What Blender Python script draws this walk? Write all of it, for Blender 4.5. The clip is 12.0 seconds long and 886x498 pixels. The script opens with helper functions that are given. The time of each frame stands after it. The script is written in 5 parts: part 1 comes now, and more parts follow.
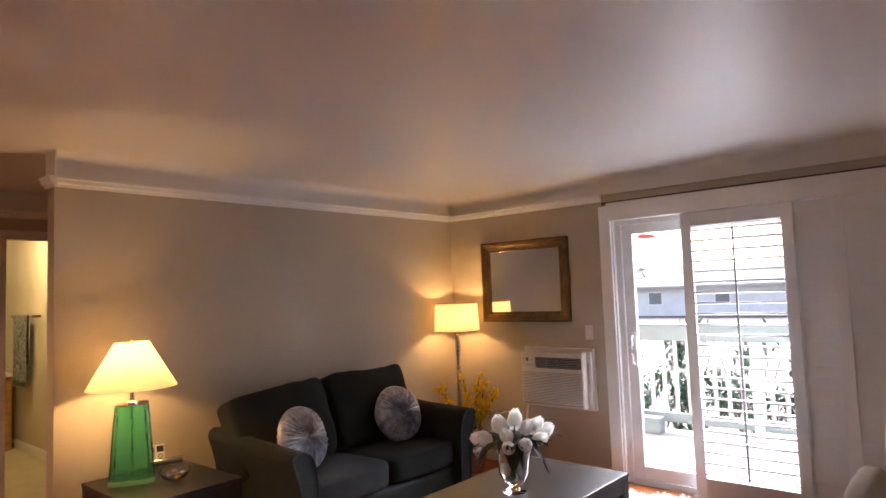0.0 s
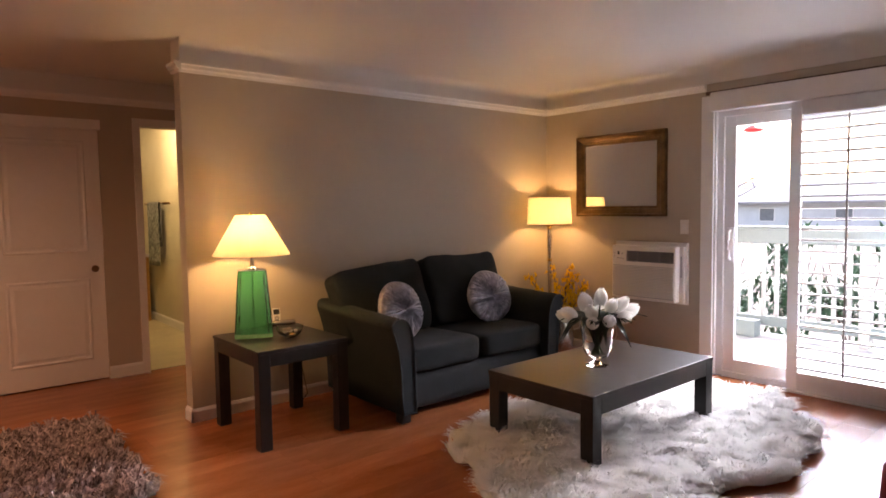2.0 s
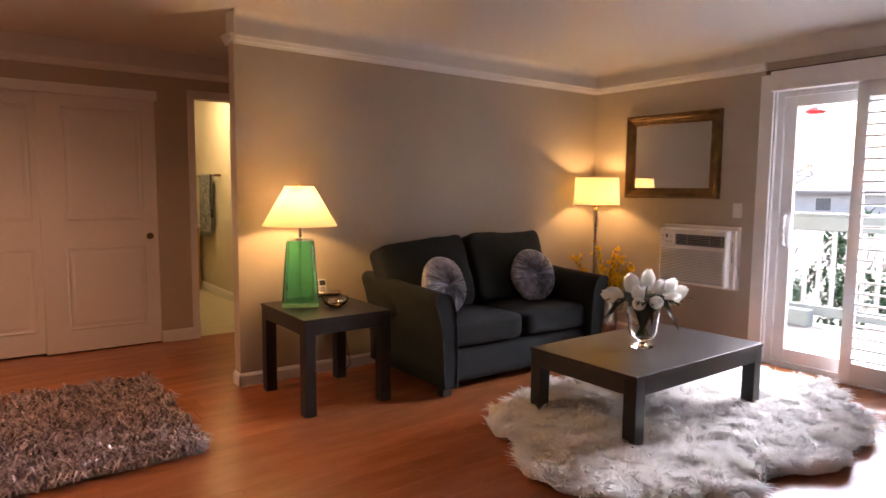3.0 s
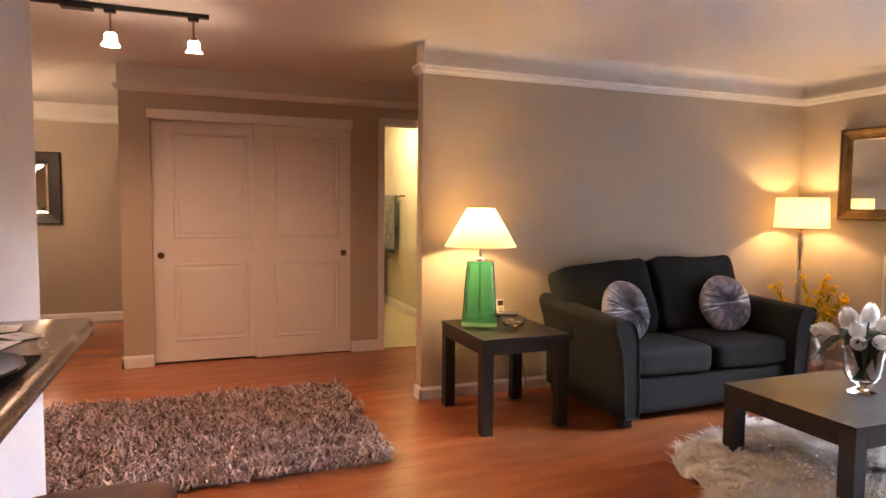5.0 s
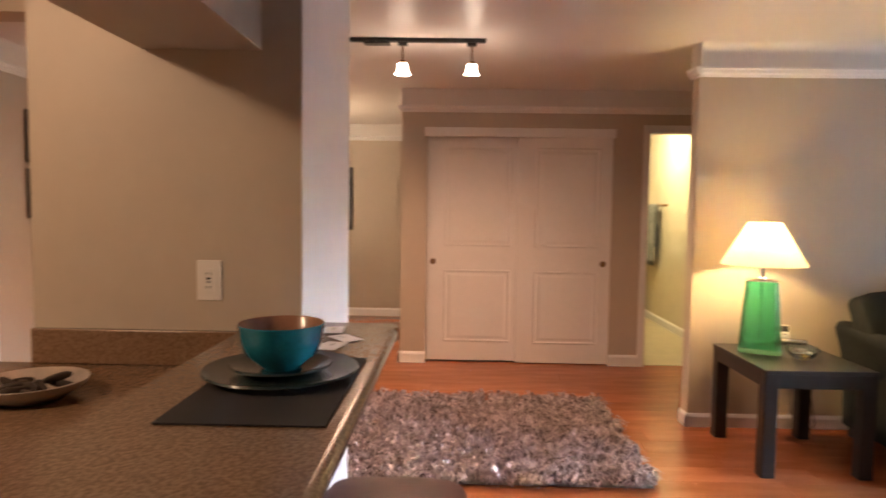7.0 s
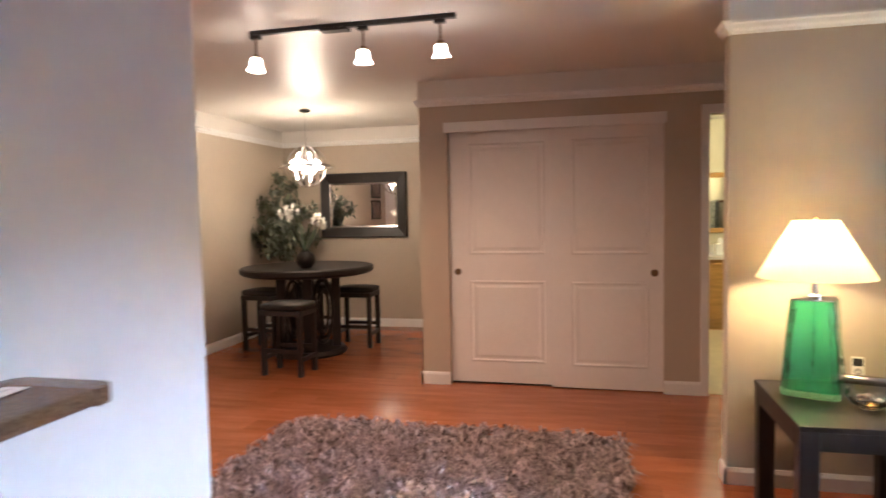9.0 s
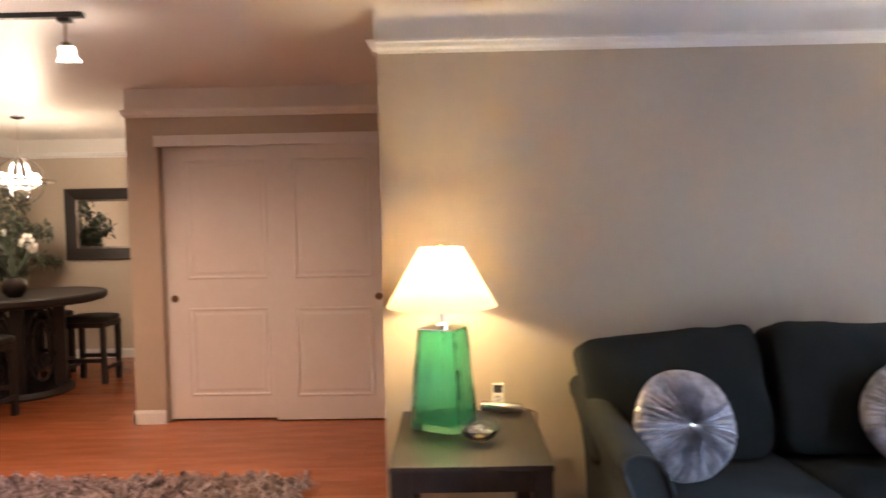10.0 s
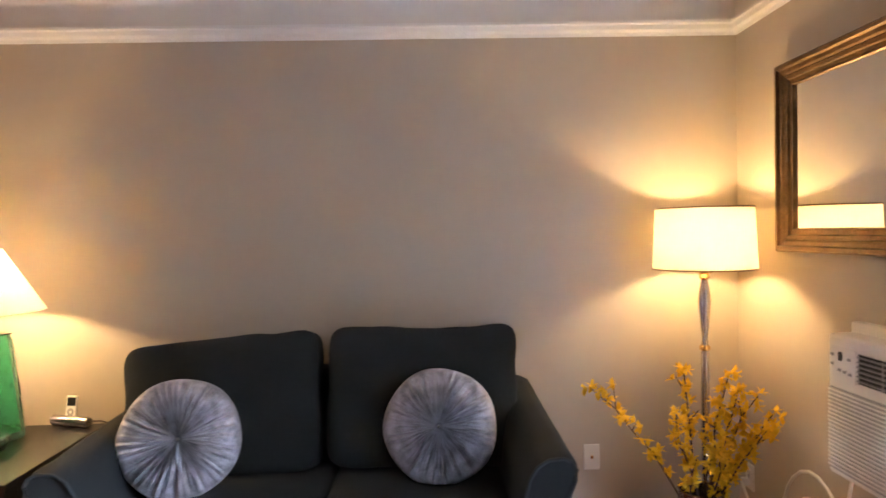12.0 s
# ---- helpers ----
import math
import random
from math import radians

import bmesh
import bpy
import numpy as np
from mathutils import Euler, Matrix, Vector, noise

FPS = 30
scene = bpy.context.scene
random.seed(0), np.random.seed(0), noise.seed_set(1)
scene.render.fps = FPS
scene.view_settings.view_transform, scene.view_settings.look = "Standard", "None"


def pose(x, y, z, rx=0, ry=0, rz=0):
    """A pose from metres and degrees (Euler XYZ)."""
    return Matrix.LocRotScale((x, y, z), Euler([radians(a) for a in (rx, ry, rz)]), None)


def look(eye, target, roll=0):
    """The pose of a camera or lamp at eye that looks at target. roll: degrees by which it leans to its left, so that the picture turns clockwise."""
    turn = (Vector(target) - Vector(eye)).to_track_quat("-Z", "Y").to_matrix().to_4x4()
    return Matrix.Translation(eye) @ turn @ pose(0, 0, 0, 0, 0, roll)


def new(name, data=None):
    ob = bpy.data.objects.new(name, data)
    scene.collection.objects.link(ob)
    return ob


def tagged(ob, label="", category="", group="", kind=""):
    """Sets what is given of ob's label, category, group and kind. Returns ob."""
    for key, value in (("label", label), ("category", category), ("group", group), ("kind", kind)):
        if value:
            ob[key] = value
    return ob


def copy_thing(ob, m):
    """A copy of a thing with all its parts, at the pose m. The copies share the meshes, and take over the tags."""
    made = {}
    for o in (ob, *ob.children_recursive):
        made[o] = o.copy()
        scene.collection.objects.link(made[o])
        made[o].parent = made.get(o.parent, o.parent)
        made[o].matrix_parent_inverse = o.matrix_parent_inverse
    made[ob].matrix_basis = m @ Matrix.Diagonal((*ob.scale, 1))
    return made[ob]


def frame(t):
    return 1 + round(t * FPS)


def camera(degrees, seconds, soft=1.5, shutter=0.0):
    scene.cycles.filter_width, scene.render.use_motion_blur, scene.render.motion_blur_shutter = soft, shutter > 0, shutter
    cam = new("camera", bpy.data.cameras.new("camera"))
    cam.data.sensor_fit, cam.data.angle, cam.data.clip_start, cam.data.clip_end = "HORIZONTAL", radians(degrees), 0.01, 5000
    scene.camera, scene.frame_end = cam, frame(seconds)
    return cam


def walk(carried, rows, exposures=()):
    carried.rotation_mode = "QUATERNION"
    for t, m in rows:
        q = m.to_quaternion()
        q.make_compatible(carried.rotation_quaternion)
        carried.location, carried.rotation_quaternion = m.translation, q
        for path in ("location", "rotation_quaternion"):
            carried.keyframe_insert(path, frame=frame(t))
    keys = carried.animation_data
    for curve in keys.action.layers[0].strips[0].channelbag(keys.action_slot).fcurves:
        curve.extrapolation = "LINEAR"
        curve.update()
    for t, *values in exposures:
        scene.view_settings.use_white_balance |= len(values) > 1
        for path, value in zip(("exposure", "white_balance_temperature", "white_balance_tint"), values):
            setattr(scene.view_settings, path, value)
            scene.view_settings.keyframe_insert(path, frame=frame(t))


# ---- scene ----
cam = camera(69.9, 12.0, shutter=0.4)
PATH = [
    (0, (-0.098, 0.731, 1.543), (-1.401, 2.241, 1.68), -2.2),
    (0.5, (-0.054, 0.696, 1.536), (-1.412, 2.161, 1.647), -2.1),
    (1, (0.017, 0.688, 1.479), (-1.39, 2.108, 1.537), -1.4),
    (1.5, (0.022, 0.656, 1.417), (-1.448, 2.013, 1.376), -1.0),
    (2, (0.019, 0.641, 1.36), (-1.502, 1.932, 1.229), -0.9),
    (2.5, (0.014, 0.63, 1.318), (-1.53, 1.887, 1.129), 0.4),
    (3, (0.007, 0.62, 1.323), (-1.592, 1.806, 1.134), 0.5),
    (3.5, (-0.001, 0.601, 1.34), (-1.673, 1.682, 1.155), 0.3),
    (3.7, (0.001, 0.603, 1.343), (-1.716, 1.612, 1.159), 0.2),
    (5.5, (-0.027, 0.565, 1.344), (-1.913, 1.221, 1.221), 0.7),
    (6, (-0.025, 0.554, 1.364), (-1.944, 1.106, 1.241), 0.7),
    (6.5, (-0.031, 0.527, 1.373), (-2.004, 0.827, 1.249), 0.8),
    (7, (-0.037, 0.483, 1.384), (-2.033, 0.445, 1.257), 0.8),
    (7.2, (-0.036, 0.492, 1.381), (-2.024, 0.312, 1.249), 0.8),
    (8.8, (-0.64, 1.179, 1.403), (-2.575, 0.688, 1.285), -0.6),
    (9, (-0.726, 1.342, 1.402), (-2.669, 0.885, 1.283), -1.1),
    (9.5, (-0.954, 1.815, 1.44), (-2.938, 1.569, 1.364), -1.1),
    (10, (-1.094, 2.328, 1.433), (-3.092, 2.304, 1.351), -1.1),
    (10.5, (-1.197, 2.801, 1.424), (-3.194, 2.86, 1.336), -1.2),
    (11, (-1.226, 3.244, 1.415), (-3.22, 3.385, 1.347), -1.4),
    (11.5, (-1.175, 3.677, 1.374), (-3.17, 3.801, 1.302), -1.7),
    (12, (-1.229, 4.057, 1.36), (-3.227, 4.112, 1.308), -1.2),
]
walk(cam, [(t, look(eye, target, roll)) for t, eye, target, roll in PATH],
     [(0, 3.85, 7500, 27), (2.5, 3.75, 7700, 30), (3.7, 4.05, 7700, 31), (5.5, 4.6, 6800, 22), (7.2, 4.8, 6300, 15), (9, 4.7, 5450, 10), (9.6, 4.8, 5900, 14), (11, 4.85, 5450, 7), (11.5, 4.95, 5650, 9), (12, 4.65, 6300, 18)])

# ---- light ----
world = bpy.data.worlds.new("overcast_sky")
scene.world = world
world.use_nodes = True
wn = world.node_tree.nodes
sky = wn.new("ShaderNodeTexSky")
sky.sky_type, sky.sun_disc = "NISHITA", False
sky.sun_elevation, sky.sun_rotation = radians(30), radians(5)
sky.air_density, sky.dust_density = 1.0, 1.5
world.node_tree.links.new(sky.outputs[0], wn["Background"].inputs[0])
wn["Background"].inputs[1].default_value = 0.05


def lamp(name, kind, at, power, color, size=0.05, target=None, spot=None):
    d = bpy.data.lights.new(name, kind)
    d.energy, d.color = power, color
    if kind == "SUN":
        d.angle = size
    elif kind == "AREA":
        d.size = size
    else:
        d.shadow_soft_size = size
    if spot:
        d.spot_size, d.spot_blend = radians(spot), 0.9
    ob = new(name, d)
    ob.matrix_basis = look(at, target) if target else pose(*at)
    return ob


WARM = (1.0, 0.69, 0.31)
lamp("sun", "SUN", (-1.0, 15, 8.2), 1.8, (0.66, 0.82, 1.0), radians(50), (-2.0, 2.0, 0.6))
lamp("table_lamp_bulb", "POINT", (-3.769, 2.287, 1.20), 1.0, WARM, 0.035)
lamp("floor_lamp_bulb", "POINT", (-3.835, 5.215, 1.31), 0.8, WARM, 0.035)
lamp("chandelier_bulb", "POINT", (-6.62, -1.37, 1.86), 1.7, (1.0, 0.70, 0.42), 0.1)
for y in (-0.5, 0.14, 0.57):
    lamp("track_bulb", "SPOT", (-4.0375, y, 2.165), 2.1, (1.0, 0.60, 0.36), 0.035, (-4.0375, y + 0.001, 0), 168)
lamp("bathroom_bulb", "POINT", (-7.3, 2.5, 2.2), 1.9, (1.0, 0.80, 0.45), 0.1)
lamp("kitchen_bulb", "POINT", (-0.35, -1.35, 2.27), 2.0, (1.0, 0.68, 0.42), 0.1)

# ---- materials ----


def mat(name, color, rough=0.5, metal=0.0, var=0.12, scale=6.0, bump=0.0, bump_scale=120.0, second=None, stretch=(1, 1, 1), coat=0.0, sheen=0.0):
    """A surface with variation at two scales and fine relief; second: a colour that noise mixes in."""
    m = bpy.data.materials.new(name)
    m.use_nodes = True
    n, l = m.node_tree.nodes, m.node_tree.links
    b = n["Principled BSDF"]
    b.inputs["Roughness"].default_value, b.inputs["Metallic"].default_value = rough, metal
    b.inputs["Coat Weight"].default_value = coat
    b.inputs["Sheen Weight"].default_value = sheen
    co = n.new("ShaderNodeTexCoord")
    mp = n.new("ShaderNodeMapping")
    mp.inputs["Scale"].default_value = stretch
    l.new(co.outputs["Object"], mp.inputs[0])
    big, fine = n.new("ShaderNodeTexNoise"), n.new("ShaderNodeTexNoise")
    big.inputs["Scale"].default_value, fine.inputs["Scale"].default_value = scale, scale * 12
    big.inputs["Detail"].default_value = 4
    l.new(mp.outputs[0], big.inputs[0]), l.new(mp.outputs[0], fine.inputs[0])
    add = n.new("ShaderNodeMath")
    add.operation = "MULTIPLY_ADD"
    add.inputs[1].default_value = 0.4
    l.new(fine.outputs[0], add.inputs[0]), l.new(big.outputs[0], add.inputs[2])
    ramp = n.new("ShaderNodeValToRGB")
    c = Vector(color)
    other = Vector(second) if second else c * (1 + var)
    first = c if second else c * (1 - var)
    ramp.color_ramp.elements[0].position, ramp.color_ramp.elements[1].position = 0.5, 0.9
    ramp.color_ramp.elements[0].color, ramp.color_ramp.elements[1].color = (*first, 1), (*other, 1)
    l.new(add.outputs[0], ramp.inputs[0]), l.new(ramp.outputs[0], b.inputs["Base Color"])
    if bump:
        t = n.new("ShaderNodeTexNoise")
        t.inputs["Scale"].default_value, t.inputs["Detail"].default_value = bump_scale, 3
        bp = n.new("ShaderNodeBump")
        bp.inputs["Strength"].default_value, bp.inputs["Distance"].default_value = bump, 0.01
        l.new(mp.outputs[0], t.inputs[0]), l.new(t.outputs[0], bp.inputs["Height"]), l.new(bp.outputs[0], b.inputs["Normal"])
    return m


def glass(name, color=(1, 1, 1), rough=0.0, ior=1.45):
    m = bpy.data.materials.new(name)
    m.use_nodes = True
    b = m.node_tree.nodes["Principled BSDF"]
    b.inputs["Base Color"].default_value, b.inputs["Roughness"].default_value = (*color, 1), rough
    b.inputs["Transmission Weight"].default_value, b.inputs["IOR"].default_value = 1, ior
    return m


def glow(name, color, strength):
    m = bpy.data.materials.new(name)
    m.use_nodes = True
    b = m.node_tree.nodes["Principled BSDF"]
    b.inputs["Base Color"].default_value = (*color, 1)
    b.inputs["Emission Color"].default_value, b.inputs["Emission Strength"].default_value = (*color, 1), strength
    return m


def cloth_shade(name, color, through_part=0.5):
    m = bpy.data.materials.new(name)
    m.use_nodes = True
    n, l = m.node_tree.nodes, m.node_tree.links
    n.remove(n["Principled BSDF"])
    d, t, x = n.new("ShaderNodeBsdfDiffuse"), n.new("ShaderNodeBsdfTranslucent"), n.new("ShaderNodeMixShader")
    w = n.new("ShaderNodeTexNoise")
    w.inputs["Scale"].default_value = 300
    bp = n.new("ShaderNodeBump")
    bp.inputs["Strength"].default_value, bp.inputs["Distance"].default_value = 0.15, 0.002
    l.new(w.outputs[0], bp.inputs["Height"]), l.new(bp.outputs[0], d.inputs["Normal"])
    d.inputs[0].default_value = t.inputs[0].default_value = (*color, 1)
    x.inputs[0].default_value = through_part
    l.new(d.outputs[0], x.inputs[1]), l.new(t.outputs[0], x.inputs[2]), l.new(x.outputs[0], n["Material Output"].inputs[0])
    return m


def plank_mat(name, by_object):
    """Red-brown laminate: tone by piece, grain along y."""
    m = mat(name, (0.29, 0.084, 0.030), 0.23, 0, scale=2.2, second=(0.38, 0.126, 0.047), stretch=(6, 1, 1), bump=0.03, bump_scale=40)
    n, l = m.node_tree.nodes, m.node_tree.links
    src = n.new("ShaderNodeObjectInfo").outputs["Random"] if by_object else n.new("ShaderNodeNewGeometry").outputs["Random Per Island"]
    mr = n.new("ShaderNodeMapRange")
    mr.inputs[3].default_value, mr.inputs[4].default_value = 0.90, 1.10
    hsv = n.new("ShaderNodeHueSaturation")
    b = n["Principled BSDF"]
    old = b.inputs["Base Color"].links[0].from_socket
    l.new(src, mr.inputs[0]), l.new(mr.outputs[0], hsv.inputs["Value"]), l.new(old, hsv.inputs["Color"]), l.new(hsv.outputs[0], b.inputs["Base Color"])
    return m


M_WALL = mat("taupe_wall_paint", (0.47, 0.40, 0.315), 0.5, var=0.03, scale=1.5, bump=0.06, bump_scale=160)
M_CEIL = mat("ceiling_paint", (0.72, 0.69, 0.65), 0.42, var=0.02, scale=1.0, bump=0.05, bump_scale=90)
M_WHITE = mat("white_trim_paint", (0.78, 0.77, 0.75), 0.38, var=0.03, scale=3, bump=0.03)
M_MATTE = mat("matte_white_daylit_wall", (0.74, 0.74, 0.74), 0.75, var=0.03, scale=2, bump=0.05, bump_scale=160)
M_DOOR = mat("white_door_paint", (0.76, 0.73, 0.70), 0.4, var=0.03, scale=2, bump=0.03, bump_scale=60)
M_VINYL = mat("white_vinyl", (0.80, 0.81, 0.82), 0.3, var=0.02, scale=3)
M_SHUTTER = mat("shutter_paint", (0.78, 0.78, 0.78), 0.35, var=0.02, scale=3)
M_BROWN = mat("brown_shadow_line", (0.12, 0.07, 0.045), 0.6)
M_SOFA = mat("charcoal_woven_fabric", (0.0088, 0.0118, 0.0130), 0.95, var=0.22, scale=5, bump=0.35, bump_scale=420, sheen=0.0)
M_SOFAF = mat("slate_piping", (0.020, 0.027, 0.031), 0.85, bump=0.2, bump_scale=400)
M_WENGE = mat("black_brown_veneer", (0.010, 0.008, 0.0075), 0.40, scale=3, second=(0.019, 0.015, 0.013), stretch=(1, 12, 1), bump=0.05, bump_scale=60)
M_VELVET = mat("silver_crushed_velvet", (0.40, 0.40, 0.46), 0.36, 0.5, var=0.45, scale=22, bump=0.25, bump_scale=90, sheen=0.3)
M_CRYSTAL = mat("crystal_button", (0.85, 0.85, 0.9), 0.08, 0.8)
M_GREEN = glass("green_glass", (0.34, 0.87, 0.66), 0.05)
gn, gl = M_GREEN.node_tree.nodes, M_GREEN.node_tree.links
wave, wbump = gn.new("ShaderNodeTexNoise"), gn.new("ShaderNodeBump")
wave.inputs["Scale"].default_value, wbump.inputs["Strength"].default_value, wbump.inputs["Distance"].default_value = 16, 0.3, 0.01
gl.new(wave.outputs[0], wbump.inputs["Height"]), gl.new(wbump.outputs[0], gn["Principled BSDF"].inputs["Normal"])
M_CLEAR = glass("clear_glass")
M_PANE = glass("window_glass", ior=1.02)
M_SHADE = cloth_shade("cream_lamp_cloth", (0.93, 0.86, 0.72), 0.45)
M_BRASS = mat("brass", (0.80, 0.55, 0.22), 0.22, 1.0)
M_STEEL = mat("brushed_steel", (0.55, 0.52, 0.50), 0.25, 1.0)
M_BRONZE = mat("aged_bronze", (0.22, 0.14, 0.08), 0.35, 1.0)
M_CHROME = mat("chrome", (0.8, 0.8, 0.8), 0.08, 1.0)
M_GOLD = mat("antique_gold_leaf", (0.25, 0.15, 0.068), 0.36, 0.8, second=(0.13, 0.08, 0.04), scale=14, bump=0.25, bump_scale=60)
M_MIRROR = mat("mirror_silver", (0.88, 0.88, 0.88), 0.01, 1.0, var=0.0)
M_PLASTIC = mat("white_plastic", (0.76, 0.73, 0.68), 0.35, var=0.03)
M_GREYP = mat("grey_plastic", (0.33, 0.32, 0.31), 0.45)
M_BLACK = mat("black_paint", (0.012, 0.011, 0.011), 0.35)
M_ESPR = mat("espresso_wood", (0.009, 0.006, 0.005), 0.46, scale=4, second=(0.016, 0.010, 0.008), stretch=(1, 1, 8))
M_TULIP = cloth_shade("white_petals", (0.94, 0.94, 0.91), 0.5)
M_STEM = mat("green_stem", (0.04, 0.075, 0.025), 0.5, var=0.3, scale=10)
M_LEAF = mat("dark_leaf", (0.022, 0.04, 0.018), 0.45, var=0.35, scale=12)
M_FICUS = mat("ficus_leaf", (0.11, 0.125, 0.085), 0.45, var=0.45, scale=8)
M_YELLOW = cloth_shade("yellow_petals", (0.85, 0.55, 0.04), 0.35)
M_TWIG = mat("brown_twig", (0.10, 0.06, 0.035), 0.7, var=0.3, scale=30)
M_MERC = mat("mercury_glass", (0.60, 0.55, 0.48), 0.22, 0.85, second=(0.30, 0.25, 0.20), scale=30, bump=0.25, bump_scale=60)
M_GRANITE = mat("brown_granite", (0.14, 0.082, 0.046), 0.2, scale=130, second=(0.26, 0.165, 0.098), bump=0.02)
M_TEAL = mat("teal_glaze", (0.010, 0.17, 0.24), 0.15, var=0.2, scale=12, coat=0.6)
M_BOWLIN = mat("tan_glaze", (0.28, 0.15, 0.09), 0.2, var=0.15, scale=12)
M_SLATEP = mat("dark_stoneware", (0.022, 0.036, 0.038), 0.13, var=0.25, scale=14)
M_PLACE = mat("black_placemat", (0.012, 0.010, 0.010), 0.8, bump=0.4, bump_scale=500)
M_SHELL = mat("shell", (0.38, 0.32, 0.27), 0.35, var=0.2, scale=20)
M_PAPER = mat("paper", (0.78, 0.77, 0.75), 0.6, var=0.03)
M_BLKLEATHER = mat("black_leather", (0.006, 0.005, 0.005), 0.5, var=0.25, scale=12, bump=0.12, bump_scale=140)
M_LEATHER = mat("oxblood_leather", (0.10, 0.020, 0.014), 0.5, var=0.25, scale=12, bump=0.15, bump_scale=140)
M_BACKING = mat("rug_backing", (0.22, 0.19, 0.17), 0.9, bump=0.4, bump_scale=200)
M_TILEF = mat("bath_floor_vinyl", (0.50, 0.44, 0.30), 0.35, var=0.08, scale=6)
M_BATHW = mat("bath_wall_paint", (0.66, 0.62, 0.48), 0.25, var=0.03)
M_TOWEL = mat("patterned_towel", (0.35, 0.36, 0.34), 0.9, second=(0.06, 0.07, 0.07), scale=30, bump=0.4, bump_scale=200)
M_OAK = mat("honey_oak", (0.42, 0.24, 0.07), 0.4, scale=4, stretch=(1, 1, 8), var=0.2)
M_BULBGLASS = glow("lit_frosted_glass", (1.0, 0.80, 0.58), 1.0)
M_FLAME = glow("lit_bulb", (1.0, 0.82, 0.6), 3.5)
M_DECK = mat("deck_boards", (0.50, 0.50, 0.49), 0.6, var=0.1, scale=4, stretch=(1, 6, 1))
M_RAILP = mat("sage_rail_paint", (0.24, 0.30, 0.30), 0.5, var=0.06, scale=4)
M_BALUS = mat("white_rail_paint", (0.52, 0.54, 0.53), 0.5, var=0.06, scale=4)
M_GROUND = mat("leaf_litter_ground", (0.10, 0.07, 0.05), 0.9, scale=3, second=(0.22, 0.17, 0.14), bump=0.5, bump_scale=30)
M_SHRUB = mat("shrub_leaf", (0.045, 0.12, 0.06), 0.4, var=0.4, scale=6)
M_BARK = mat("bark", (0.20, 0.17, 0.15), 0.9, var=0.3, scale=10, bump=0.6, bump_scale=40)
M_SIDING = mat("grey_siding", (0.60, 0.62, 0.63), 0.6, var=0.06, scale=2)
M_ROOF = mat("roof_shingle", (0.36, 0.35, 0.35), 0.85, var=0.2, scale=20)
M_DARKWIN = mat("dark_window", (0.16, 0.18, 0.20), 0.1)
M_RED = mat("red_plastic", (0.55, 0.02, 0.02), 0.3)
M_CORD = mat("brown_cord", (0.08, 0.05, 0.03), 0.5)
M_DARKSTUFF = mat("dark_pods", (0.03, 0.018, 0.012), 0.6, var=0.4, scale=30)
M_PHOTO = mat("dark_photo", (0.05, 0.035, 0.03), 0.3, second=(0.3, 0.22, 0.18), scale=5)
M_MAT = mat("picture_mat", (0.36, 0.25, 0.16), 0.7)

# ---- building blocks ----


def thing(name, at=(0, 0, 0), label="", category="", group="", kind=""):
    ob = new(name)
    ob.empty_display_size = 0.1
    ob.location = at
    return tagged(ob, label, category, group, kind)


def part(name, bm, material, parent=None, label="", smooth=False, sharp=40):
    """Links a bmesh, given in the world's metres, as one mesh under parent."""
    root = parent
    off = Vector((0, 0, 0))
    while root is not None:
        off += root.location
        root = root.parent
    bm.transform(Matrix.Translation(-off))
    bmesh.ops.recalc_face_normals(bm, faces=bm.faces)
    me = bpy.data.meshes.new(name)
    bm.to_mesh(me)
    bm.free()
    me.materials.append(material)
    if smooth:
        me.polygons.foreach_set("use_smooth", [True] * len(me.polygons))
        me.set_sharp_from_angle(angle=radians(sharp))
    ob = new(name, me)
    ob.parent = parent
    if label:
        ob["label"] = label
    return ob


def setting(name, bm, material, label="", category="", smooth=False):
    return tagged(part(name, bm, material, None, smooth=smooth), label, category, kind="structure")


def box(x0, x1, y0, y1, z0, z1, bevel=0.0, bm=None, seg=2):
    bm2 = bmesh.new()
    m = Matrix.Translation(((x0 + x1) / 2, (y0 + y1) / 2, (z0 + z1) / 2)) @ Matrix.Diagonal((abs(x1 - x0), abs(y1 - y0), abs(z1 - z0), 1))
    bmesh.ops.create_cube(bm2, size=1, matrix=m)
    if bevel:
        bmesh.ops.bevel(bm2, geom=bm2.edges[:], offset=bevel, segments=seg, affect="EDGES", profile=0.5)
    return join(bm, bm2)


def join(bm, bm2):
    if bm is None:
        return bm2
    me = bpy.data.meshes.new("tmp")
    bm2.to_mesh(me)
    bm2.free()
    bm.from_mesh(me)
    bpy.data.meshes.remove(me)
    return bm


def lathe(profile, at=(0, 0, 0), seg=32, bm=None):
    """Turns (radius, height) pairs round the upright axis."""
    bm2 = bmesh.new()
    rings = []
    for r, z in profile:
        if r < 1e-5:
            rings.append([bm2.verts.new((at[0], at[1], at[2] + z))])
        else:
            rings.append([bm2.verts.new((at[0] + r * math.cos(a), at[1] + r * math.sin(a), at[2] + z)) for a in np.linspace(0, 2 * math.pi, seg, endpoint=False)])
    for a, b in zip(rings, rings[1:]):
        for i in range(seg):
            j = (i + 1) % seg
            if len(a) == 1 and len(b) > 1:
                bm2.faces.new((a[0], b[i], b[j]))
            elif len(b) == 1 and len(a) > 1:
                bm2.faces.new((a[i], a[j], b[0]))
            elif len(a) > 1:
                bm2.faces.new((a[i], a[j], b[j], b[i]))
    return join(bm, bm2)


